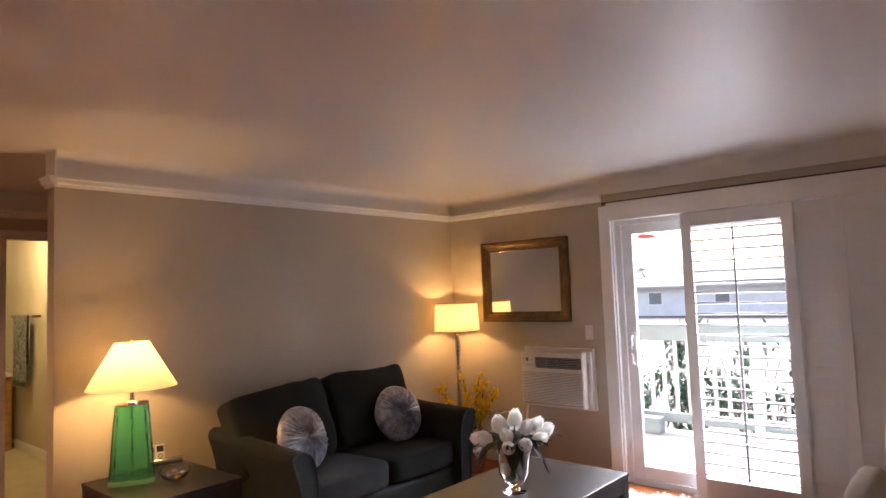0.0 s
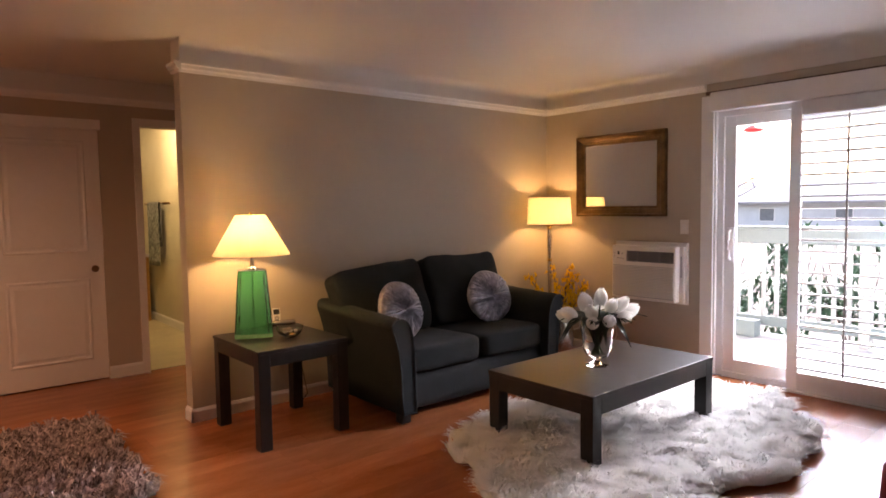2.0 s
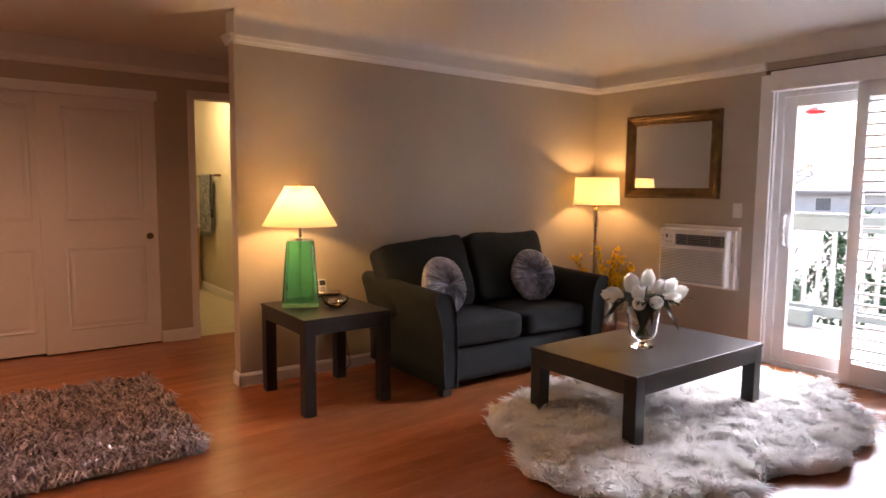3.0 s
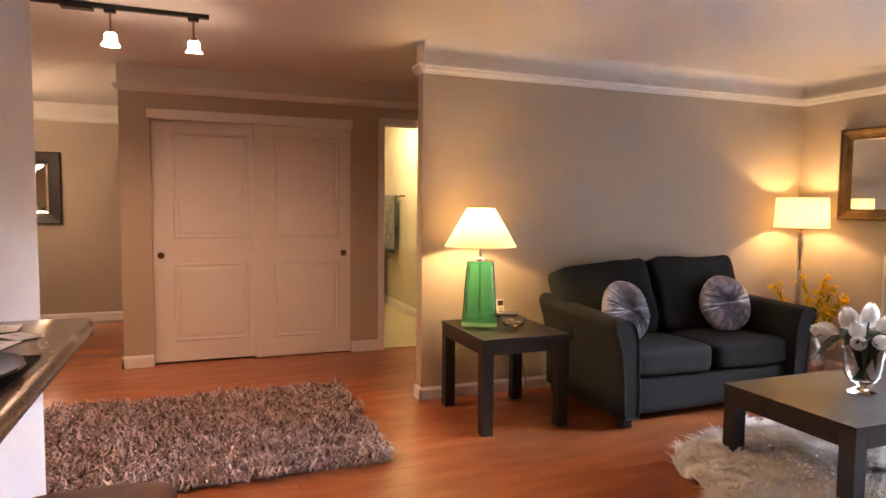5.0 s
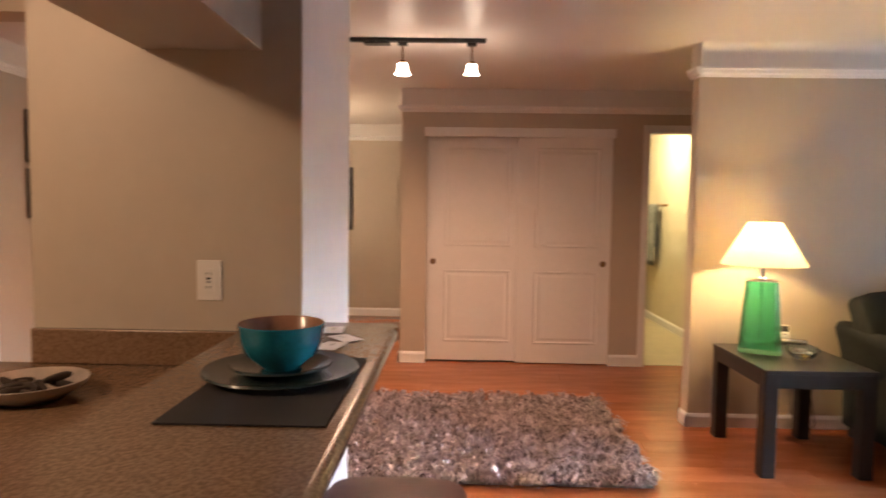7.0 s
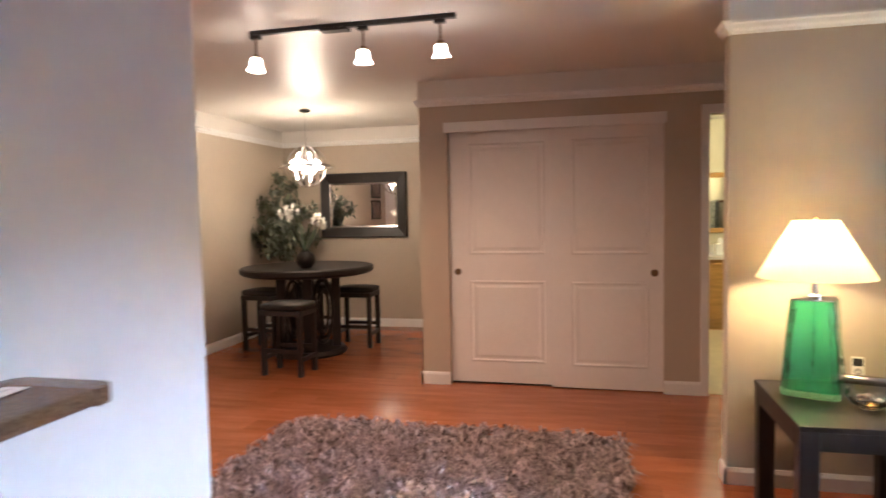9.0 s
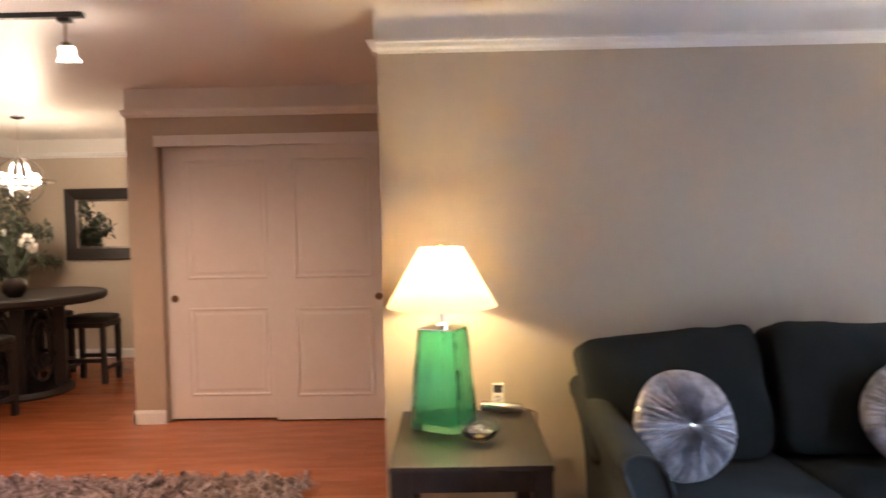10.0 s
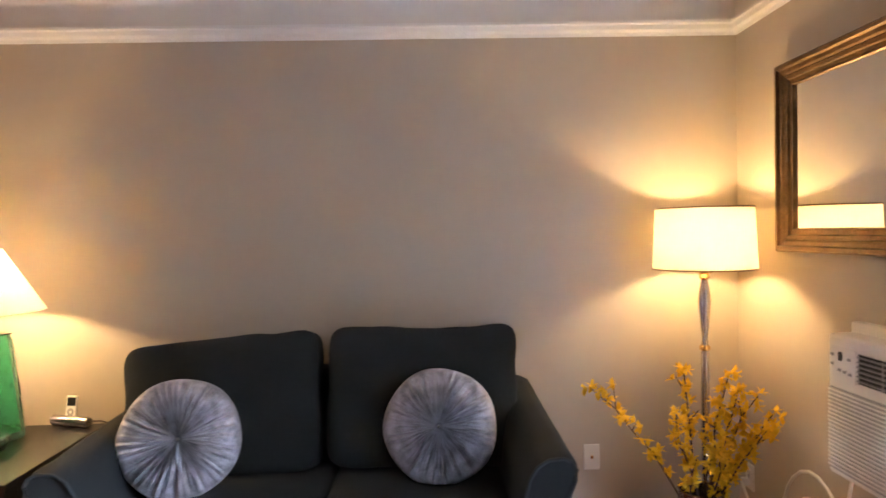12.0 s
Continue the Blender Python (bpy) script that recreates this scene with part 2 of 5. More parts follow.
def tube(points, radius, seg=8, bm=None, taper=1.0):
    bm2 = bmesh.new()
    pts = [Vector(p) for p in points]
    rings = []
    for i, p in enumerate(pts):
        d = (pts[min(i + 1, len(pts) - 1)] - pts[max(i - 1, 0)]).normalized()
        side = d.orthogonal().normalized() if abs(d.z) > 0.99 else d.cross(Vector((0, 0, 1))).normalized()
        up = side.cross(d)
        r = radius * (1 + (taper - 1) * i / max(1, len(pts) - 1))
        rings.append([bm2.verts.new(p + r * (math.cos(a) * side + math.sin(a) * up)) for a in np.linspace(0, 2 * math.pi, seg, endpoint=False)])
    for a, b in zip(rings, rings[1:]):
        for i in range(seg):
            bm2.faces.new((a[i], a[(i + 1) % seg], b[(i + 1) % seg], b[i]))
    bm2.faces.new(rings[0][::-1])
    bm2.faces.new(rings[-1])
    return join(bm, bm2)


def prism(outline, axis, a0, a1, bm=None):
    """An outline of (u, v) pushed along an axis from a0 to a1; for x the pairs are (y, z), for y (x, z), for z (x, y)."""
    bm2 = bmesh.new()
    put = {"x": lambda u, v, a: (a, u, v), "y": lambda u, v, a: (u, a, v), "z": lambda u, v, a: (u, v, a)}[axis]
    lo = [bm2.verts.new(put(u, v, a0)) for u, v in outline]
    hi = [bm2.verts.new(put(u, v, a1)) for u, v in outline]
    k = len(outline)
    for i in range(k):
        bm2.faces.new((lo[i], lo[(i + 1) % k], hi[(i + 1) % k], hi[i]))
    bm2.faces.new(lo[::-1])
    bm2.faces.new(hi)
    return join(bm, bm2)


def cushion(size, m, power=7, bulge=(0, 0, 0), cuts=10, rough=0.004, seed=0, power2=None):
    """A soft block: rounded edges, bulging faces, uneven skin."""
    bm = bmesh.new()
    bmesh.ops.create_cube(bm, size=2)
    bmesh.ops.subdivide_edges(bm, edges=bm.edges[:], cuts=cuts, use_grid_fill=True)
    h = Vector(size) / 2
    for v in bm.verts:
        p = v.co.copy()
        k = sum(abs(c) ** power for c in p) ** (1 / power)
        q = p / k
        w = [1 - min(1, abs(c)) ** 2 for c in q]
        b = Vector((q.x * bulge[0] * w[1] * w[2], q.y * bulge[1] * w[0] * w[2], q.z * bulge[2] * w[0] * w[1]))
        out = Vector((q.x * h.x, q.y * h.y, q.z * h.z)) + b
        out += out.normalized() * rough * 2 * noise.noise(out * 9 + Vector((seed, 0, 0)))
        v.co = m @ out
    return bm


def strips(name, roots, tips, mids, widths, material, parent=None):
    """Many thin bent blades in one mesh: numpy arrays of root, middle and tip."""
    k = len(roots)
    d = tips - roots
    side = np.stack([-d[:, 1], d[:, 0], np.zeros(k)], 1)
    side /= np.linalg.norm(side, axis=1, keepdims=True) + 1e-9
    s = side * widths[:, None]
    verts = np.stack([roots - s, roots + s, mids - s, mids + s, tips], 1).reshape(-1, 3)
    base = np.arange(k)[:, None] * 5
    tri = np.array([[0, 1, 3], [0, 3, 2], [2, 3, 4]])
    faces = (base[:, None, :] + tri[None]).reshape(-1, 3)
    me = bpy.data.meshes.new(name)
    me.from_pydata(verts.tolist(), [], faces.tolist())
    me.materials.append(material)
    ob = new(name, me)
    ob.parent = parent
    return ob

# ---- structure ----
XW, YN, ZC = -4.10, 5.49, 2.435      # sofa wall, slider wall, ceiling
XC, XD, YD = -5.67, -8.10, -2.45     # closet wall, far dining wall, side dining wall
ZB = 2.230                            # underside of the crown


def crown(name, axis, a0, a1, at, side, cove=0.0, band_to=None):
    """Moulding and the white band over it. side: the way in which the wall faces; cove: radius of the bend into the ceiling."""
    prof = [(0, 0), (0.012, 0), (0.016, 0.012), (0.030, 0.022), (0.034, 0.040), (0.042, 0.046), (0.042, 0.058), (0, 0.058)]
    bm = prism([(at + side * u, ZB + v) for u, v in prof], axis, a0, a1)
    b1 = a1 if band_to is None else band_to
    face = [(0, ZB + 0.058), (0.008, ZB + 0.058)]
    if cove:
        face += [(0.008 + cove * (1 - math.cos(q)), ZC - cove + cove * math.sin(q)) for q in np.linspace(0, math.pi / 2, 9)] + [(0, ZC)]
    else:
        face += [(0.008, ZC), (0, ZC)]
    band = prism([(at + side * u, v) for u, v in face], axis, a0, b1)
    setting("trim_crown_" + name, bm, M_WHITE, "white painted crown moulding", "moulding")
    setting("trim_band_" + name, band, M_CEIL, "off-white painted band above the crown moulding", "moulding", smooth=bool(cove))


def base(name, axis, a0, a1, at, side, h=0.085):
    prof = [(0, 0), (0.014, 0), (0.014, h - 0.02), (0.009, h - 0.008), (0.006, h), (0, h)]
    setting("baseboard_" + name, prism([(at + side * u, v) for u, v in prof], axis, a0, a1), M_WHITE, "white painted baseboard", "baseboard")


# sofa wall with its free end
setting("wall_sofa", box(XW - 0.11, XW, 2.0, YN, 0, ZC), M_WALL, "taupe painted partition wall behind the loveseat", "wall")
crown("sofa", "y", 1.992, YN - 0.004, XW, 1, 0.07)
crown("sofa_end", "x", XW - 0.118, XW + 0.042, 2.0, -1)
base("sofa", "y", 1.986, YN - 0.014, XW, 1)
base("sofa_end", "x", XW - 0.11, XW + 0.014, 2.0, -1)
# slider wall: opening from -2.38 to 0.15
SX0, SX1, SZ = -2.40, 0.35, 2.075
bm = box(XW - 2, SX0, YN, YN + 0.16, 0, ZC)
box(SX1, 2.2, YN, YN + 0.16, 0, ZC, bm=bm)
box(SX0, SX1, YN, YN + 0.16, SZ, ZC, bm=bm)
setting("wall_slider", bm, M_WALL, "taupe painted wall around the patio door", "wall")
crown("slider", "x", XW + 0.004, -2.47, YN, -1, 0.07, 2.0)
base("slider", "x", XW, -2.50, YN, -1)
# shadow line over the valance, put in as a thin dark strip
setting("trim_shadow_strip", box(-2.47, 2.0, YN - 0.014, YN, 2.200, 2.226), M_BROWN, "dark brown strip standing in for the shadow line above the door valance", "trim")
# closet wall, bathroom opening 2.175 to 2.93
bm = box(XC - 0.11, XC, 0.0, 0.225, 0, ZC)
box(XC - 0.11, XC, 1.865, 2.165, 0, ZC, bm=bm)
box(XC - 0.11, XC, 0.225, 1.865, 2.085, ZC, bm=bm)
box(XC - 0.11, XC, 2.165, 2.94, 2.07, ZC, bm=bm)
box(XC - 0.11, XC, 2.94, 6.0, 0, ZC, bm=bm)
setting("wall_closet", bm, M_WALL, "taupe painted wall around the closet", "wall")
crown("closet", "y", 0.0, 5.9, XC, 1)
base("closet_corner", "y", -0.014, 0.225, XC, 1, 0.10)
base("closet_middle", "y", 1.865, 2.12, XC, 1, 0.10)
setting("wall_closet_side", box(XD, XC - 0.11, -0.0, 0.11, 0, ZC), M_WALL, "taupe painted side wall of the closet", "wall")
crown("closet_side", "x", XD, XC, 0.0, -1)
base("closet_side", "x", XD, XC + 0.014, 0.0, -1, 0.10)
setting("wall_closet_inside", box(XC - 0.75, XC - 0.72, 0.11, 2.05, 0, ZC), M_WALL, "plain wall inside the closet", "wall")
# dining room
bm = box(XD - 0.12, XD, YD - 0.12, 0.11, 0, ZC)
setting("wall_dining_far", bm, M_WALL, "beige dining room wall", "wall")
crown("dining_far", "y", YD, 0, XD, 1)
base("dining_far", "y", YD, 0, XD, 1, 0.10)
setting("wall_dining_side", box(XD, 2.2, YD - 0.12, YD, 0, ZC), M_WALL, "beige dining room side wall", "wall")
crown("dining_side", "x", XD, 2.0, YD, 1)
base("dining_side", "x", XD, -4.05, YD, 1, 0.10)
# kitchen walls
YP = 0.04
bm = box(-2.64, -1.85, -0.745, YP, 0, ZC)
setting("wall_kitchen_pier", bm, M_WALL, "painted pier at the end of the kitchen bar", "wall")
# white skin over the taupe pier: its colour stands in for daylight on this face
setting("wall_pier_face", box(-2.64, -1.85, YP, YP + 0.004, 0, ZC), M_MATTE, "thin white skin that puts daylight into the colour of the pier's living room face", "wall")
bm = box(-2.64, -2.50, YD, -1.50, 0, ZC)
box(-2.64, -2.50, -1.50, -0.745, 2.12, ZC, bm=bm)
setting("wall_kitchen_doorway", bm, M_WALL, "painted kitchen wall with an open doorway", "wall")
setting("ceiling_soffit", box(-1.85, 2.0, -0.413, -0.072, 1.824, ZC), M_WALL, "painted soffit over the kitchen bar", "soffit")
# closing walls and hall
setting("wall_east", box(2.0, 2.2, YD, YN, 0, ZC), M_WALL, "taupe painted wall", "wall")
setting("wall_hall_end", box(XC, XW - 0.11, 5.4, 5.49, 0, ZC), M_WALL, "taupe painted wall at the end of the hall", "wall")
setting("ceiling", box(-9.2, 2.2, -2.6, 6.2, ZC, ZC + 0.12), M_CEIL, "off-white painted ceiling with a soft sheen", "ceiling")
setting("floor_slab", box(-9.2, 2.2, -2.6, 6.2, -0.2, -0.012), M_BACKING, "floor under the planks", "floor")
# bathroom behind the closet wall
setting("wall_bath_north", box(-9.0, XC - 0.11, 3.0, 3.1, 0, ZC), M_BATHW, "pale yellow glossy bathroom wall", "wall")
setting("wall_bath_south", box(-8.2, XC - 0.11, 2.05, 2.12, 0, ZC), M_BATHW, "pale yellow bathroom wall", "wall")
setting("wall_bath_far", box(-9.0, -8.9, 1.0, 3.1, 0, ZC), M_BATHW, "pale yellow bathroom wall", "wall")
setting("wall_bath_close", box(-9.0, -8.2, 1.0, 1.1, 0, ZC), M_BATHW, "pale yellow bathroom wall", "wall")
setting("floor_bath", box(-9.0, XC - 0.04, 2.12, 3.0, -0.012, 0.004), M_TILEF, "pale yellow vinyl bathroom floor", "floor")
base("bath", "x", -8.9, -6.65, 3.0, -1, 0.10)
bm = box(XC, XC + 0.014, 2.12, 2.175, 0, 2.135)
box(XC, XC + 0.014, 2.175, 2.93, 2.07, 2.135, bm=bm)
box(XC, XC + 0.014, 2.93, 2.985, 0, 2.135, bm=bm)
box(XC - 0.11, XC, 2.165, 2.177, 0, 2.07, bm=bm)
setting("trim_bath_door", bm, M_WHITE, "white painted bathroom door casing", "trim")

# ---- closet doors ----


def panel_door(name, x0, x1, y0, y1, z0, z1, panels, label, knob_y=None, face=1):
    """A moulded door that faces along x; panels: (y0, y1, z0, z1), each with a sunk frame and a raised field."""
    root = thing(name, ((x0 + x1) / 2, (y0 + y1) / 2, z0), label, "door", kind="structure")
    part("leaf", box(x0, x1, y0, y1, z0, z1, 0.003), M_DOOR, root)
    for a, b, c, d in panels:
        bm = bmesh.new()
        xs = x1
        loops = []
        for inset, h in ((0, 0.0012), (0.008, 0.007), (0.016, 0.007), (0.024, 0.0015), (0.036, 0.0015), (0.056, 0.006)):
            loops.append([bm.verts.new((xs + h, *q)) for q in ((a + inset, c + inset), (b - inset, c + inset), (b - inset, d - inset), (a + inset, d - inset))])
        for p, q in zip(loops, loops[1:]):
            for i in range(4):
                bm.faces.new((p[i], p[(i + 1) % 4], q[(i + 1) % 4], q[i]))
        bm.faces.new(loops[-1])
        part("moulded_panel", bm, M_DOOR, root)
    if knob_y is not None:
        bm = lathe([(0.0, 0.002), (0.018, 0.002), (0.022, 0.006), (0.026, 0.006), (0.028, 0.0), (0.0, 0.0)], seg=24)
        bm.transform(Matrix.Translation((x1 + 0.001, knob_y, 0.91)) @ Matrix.Rotation(radians(90), 4, "Y"))
        part("finger_pull", bm, M_BRONZE, root, "round bronze finger pull", True)
    return root


panel_door("door_closet_back", XC - 0.105, XC - 0.07, 0.225, 1.06, 0.012, 2.03,
           [(0.385, 0.985, 1.05, 1.93), (0.385, 0.985, 0.18, 0.84)], "white two-panel sliding closet door set behind its twin", 0.285)
panel_door("door_closet_front", XC - 0.055, XC - 0.02, 1.03, 1.865, 0.008, 2.05,
           [(1.19, 1.76, 1.05, 1.93), (1.19, 1.76, 0.18, 0.84)], "white two-panel sliding closet door in the front track", 1.80)
setting("trim_closet_header", box(XC - 0.018, XC + 0.012, 0.20, 1.88, 2.02, 2.10, 0.004), M_WHITE, "white closet track fascia", "trim")

# ---- patio door, shutters ----
patio = thing("door_patio", (-1.1, YN, 0), "white vinyl sliding patio door, glazed", "patio door", kind="structure")
bm = box(SX0, SX0 + 0.06, YN + 0.03, YN + 0.14, 0, SZ)
box(SX1 - 0.06, SX1, YN + 0.03, YN + 0.14, 0, SZ, bm=bm)
box(SX0 + 0.06, SX1 - 0.06, YN + 0.03, YN + 0.14, SZ - 0.05, SZ, bm=bm)
box(SX0 + 0.06, SX1 - 0.06, YN + 0.03, YN + 0.14, -0.01, 0.035, bm=bm)
part("outer_frame", bm, M_VINYL, patio)
for k, (a, b, y) in enumerate(((-2.34, -1.02, YN + 0.05), (-1.08, 0.29, YN + 0.10))):
    sash = box(a, a + 0.085, y, y + 0.04, 0.035, SZ - 0.05, 0.004)
    box(b - 0.085, b, y, y + 0.04, 0.035, SZ - 0.05, 0.004, bm=sash)
    box(a + 0.085, b - 0.085, y, y + 0.04, SZ - 0.125, SZ - 0.05, 0.004, bm=sash)
    box(a + 0.085, b - 0.085, y, y + 0.04, 0.035, 0.135, 0.004, bm=sash)
    s = part("sash", sash, M_VINYL, patio)
    g = part("pane", box(a + 0.08, b - 0.08, y + 0.018, y + 0.022, 0.13, SZ - 0.12), M_PANE, s)
    g.visible_shadow = False
bm = tube([(-2.29, YN + 0.05, 0.92), (-2.285, YN + 0.0, 0.94), (-2.275, YN - 0.02, 1.0), (-2.275, YN - 0.02, 1.07), (-2.285, YN - 0.0, 1.13), (-2.29, YN + 0.05, 1.15)], 0.011, 10)
box(-2.315, -2.262, YN + 0.038, YN + 0.05, 0.90, 1.17, 0.004, bm=bm)
part("handle", bm, M_VINYL, patio, "white D-shaped pull handle", True)
bm = box(-2.50, -2.40, YN - 0.022, YN, 0, 2.19, 0.004)
setting("trim_patio_jamb", bm, M_WHITE, "white door casing", "trim")
setting("trim_patio_reveal", box(SX0, SX0 + 0.012, YN, YN + 0.03, 0, SZ), M_WHITE, "white door reveal", "trim")
setting("trim_valance", box(-2.40, 2.0, YN - 0.085, YN - 0.002, 2.062, 2.205, 0.004), M_WHITE, "white valance over the shutter track", "trim")
setting("trim_shutter_track", box(-1.84, 2.0, YN - 0.08, YN - 0.002, 0.0, 0.014), M_WHITE, "white shutter floor track", "trim")


def shutter(x0, x1, y, tilt, label):
    root = thing("plantation_shutter", ((x0 + x1) / 2, y, 0.014), label, "shutter", "shutter panels", "structure")
    for a in (x0, x1 - 0.075):
        part("stile", box(a, a + 0.075, y - 0.014, y + 0.014, 0.014, 2.06, 0.003), M_SHUTTER, root)
    part("top_rail", box(x0 + 0.075, x1 - 0.075, y - 0.013, y + 0.013, 1.96, 2.06, 0.003), M_SHUTTER, root)
    part("bottom_rail", box(x0 + 0.075, x1 - 0.075, y - 0.013, y + 0.013, 0.014, 0.145, 0.003), M_SHUTTER, root)
    k = 24
    ref = None
    for i in range(k):
        z = 0.145 + (i + 0.5) * (1.96 - 0.145) / k
        if ref is None:
            prof = [(-0.041, -0.0052), (-0.041, 0.0052), (-0.02, 0.007), (0.02, 0.007), (0.041, 0.0052), (0.041, -0.0052), (0.02, -0.007), (-0.02, -0.007)]
            bm = prism(prof, "x", x0 + 0.0752, x1 - 0.0752)
            bm.transform(Matrix.Rotation(radians(tilt), 4, "X"))
            me = bpy.data.meshes.new("louver")
            bm.to_mesh(me)
            bm.free()
            me.materials.append(M_SHUTTER)
            ref = me
        ob = new("louver", ref)
        ob.parent = root
        ob.location = Vector((0, y, z)) - Vector(root.location) + Vector((0, 0, 0))
        ob.location.x = -root.location.x
    if abs(tilt) < 45:
        part("tilt_rod", box((x0 + x1) / 2 - 0.006, (x0 + x1) / 2 + 0.006, y - 0.056, y - 0.044, 0.17, 1.94, 0.002), M_GREYP, root, "thin tilt rod")
    return root


shutter(-1.825, -1.075, YN - 0.043, -5, "white plantation shutter panel with open louvers")
shutter(-1.145, -0.40, YN - 0.010, 86, "white plantation shutter panel with closed louvers")
shutter(-0.86, -0.12, YN - 0.070, 86, "white plantation shutter panel with closed louvers")
shutter(-0.10, 0.62, YN - 0.040, 86, "white plantation shutter panel with closed louvers")

# ---- outdoors ----
setting("ground", box(-120, 120, YN + 0.2, 200, -0.75, -0.65), M_GROUND, "brown leaf-strewn ground", "ground")
deck = thing("deck", (-1.2, 6.6, -0.12), "pale grey wooden deck", "deck", kind="structure")
me = None
for i in range(15):
    y0 = YN + 0.17 + i * 0.14
    ob = part("deck_board", box(-7, 4, y0, y0 + 0.132, -0.10, -0.055, 0.003), M_DECK, deck)
setting("deck_fascia", box(-7, 4, YN + 0.16, 7.75, -0.65, -0.11), M_RAILP, "sage painted deck edge", "deck")
rail = thing("deck_railing", (-1.5, 7.62, -0.055), "sage and white painted deck railing", "railing")
part("top_rail", box(-7, 4, 7.55, 7.69, 0.93, 1.08, 0.006), M_RAILP, rail)
part("cap", box(-7, 4, 7.53, 7.71, 1.081, 1.11, 0.006), M_RAILP, rail)
part("bottom_rail", box(-7, 4, 7.58, 7.66, 0.05, 0.15, 0.005), M_RAILP, rail)
me = None
for i in range(58):
    x = -5.2 + i * 0.135
    if me is None:
        b = part("baluster", box(-0.018, 0.018, -0.018, 0.018, 0.15, 0.93, 0.003), M_BALUS)
        b.parent = rail
        me = b.data
        b.location = Vector((x, 7.62, 0)) - Vector(rail.location)
    else:
        b = new("baluster", me)
        b.parent = rail
        b.location = Vector((x, 7.62, 0)) - Vector(rail.location)
for x in (-5.4, -1.95, 1.6):
    part("post", box(x - 0.05, x + 0.05, 7.57, 7.67, -0.055, 1.08, 0.005), M_BALUS, rail)
for x in (-3.05, -1.35):
    t = thing("planter_box", (x, 7.46, -0.055), "grey-green wooden block on the deck by the railing", "planter")
    part("box_body", box(x - 0.16, x + 0.16, 7.38, 7.53, -0.055, 0.12, 0.008), M_RAILP, t)


def leaf_cloud(name, centre, size, count, leaf, material, parent=None, seed=1, droop=0.2, long=2.6):
    """A crown of single folded leaves round a few clump centres."""
    r = np.random.RandomState(seed)
    clumps = r.normal(0, 0.42, (max(5, count // 60), 3)) * size
    c = clumps[r.randint(0, len(clumps), count)] + r.normal(0, 0.14, (count, 3)) * np.max(size) * 0.6 + np.array(centre)
    d = r.normal(0, 1, (count, 3))
    d[:, 2] -= droop
    d /= np.linalg.norm(d, axis=1, keepdims=True)
    L = leaf * r.uniform(0.6, 1.2, count)
    tips = c + d * L[:, None]
    mids = c + d * (L * 0.45)[:, None] + np.array([0, 0, 1]) * (L * 0.12)[:, None]
    return strips(name, c, tips, mids, L / long / 2, material, parent)


r = random.Random(4)
for i, (x, y) in enumerate(((-4.9, 8.6), (-3.9, 8.5), (-3.1, 8.8), (-2.3, 8.5), (-1.5, 8.7), (-0.6, 8.5), (-6.2, 9.2))):
    t = thing("shrub", (x, y, -0.65), "leafy green shrub behind the deck railing", "shrub", "shrubs behind the railing")
    bm = None
    for k in range(7):
        a = r.uniform(0, 6.28)
        bm = tube([(x, y, -0.65), (x + 0.15 * math.cos(a), y + 0.15 * math.sin(a), 0.0), (x + 0.4 * math.cos(a), y + 0.3 * math.sin(a), 0.7)], 0.014, 5, bm, 0.4)
    part("stems", bm, M_BARK, t)
    ob = leaf_cloud("foliage", (x, y, 0.25), np.array((0.6, 0.45, 0.75)), 900, 0.16, M_SHRUB, None, i + 5, 0.3, 4)
    ob.parent = t
    ob.location = -Vector(t.location)


def bare_tree(x, y, h, seed):
    r = random.Random(seed)
    t = thing("tree", (x, y, -0.7), "bare winter tree with thin branches", "tree", "bare trees")
    pts = [Vector((x, y, -0.7))]
    for k in range(5):
        pts.append(pts[-1] + Vector((r.uniform(-0.2, 0.2), r.uniform(-0.2, 0.2), h / 5)))
    part("trunk", tube(pts, 0.13, 7, None, 0.3), M_BARK, t, smooth=True)
    bm = None
    for k in range(26):
        s = pts[r.randint(1, 5)].lerp(pts[r.randint(2, 5)], r.random())
        a, l = r.uniform(0, 6.28), r.uniform(0.8, 2.2)
        d = Vector((math.cos(a), math.sin(a), r.uniform(0.1, 0.9)))
        m = s + d * l * 0.5 + Vector((0, 0, 0.1))
        e = s + d * l
        bm = tube([s, m, e], 0.03, 5, bm, 0.25)
        for j in range(4):
            q = m.lerp(e, r.random())
            bm = tube([q, q + Vector((r.uniform(-0.6, 0.6), r.uniform(-0.6, 0.6), r.uniform(0, 0.6)))], 0.012, 4, bm, 0.3)
    part("branches", bm, M_BARK, t)


for k, (x, y, h) in enumerate(((-8.9, 17, 2.2), (-11.0, 18, 2.6))):
    bare_tree(x, y, h, k + 2)

house = thing("neighbour_house", (-4, 46, -0.7), "pale grey sided house far behind the yard", "house")
bm = box(-22, 8, 44, 52, -0.7, 1.3)
part("wall", bm, M_SIDING, house)
for i in range(13):
    part("siding_board", prism([(43.985, -0.7 + i * 0.15), (43.965, -0.7 + i * 0.15), (43.985, -0.555 + i * 0.15)], "x", -22, 8), M_SIDING, house)
part("roof", prism([(43.3, 1.25), (48, 2.7), (52.7, 1.25), (52.7, 1.4), (48, 2.85), (43.3, 1.4)], "x", -22.5, 8.5), M_ROOF, house)
for x in (-18.0, -13.5, -9.0, -4.5):
    w = part("window", box(x - 0.5, x + 0.5, 43.93, 43.964, 0.1, 1.0), M_WHITE, house)
    part("pane", box(x - 0.44, x + 0.44, 43.91, 43.925, 0.16, 0.94), M_DARKWIN, w)
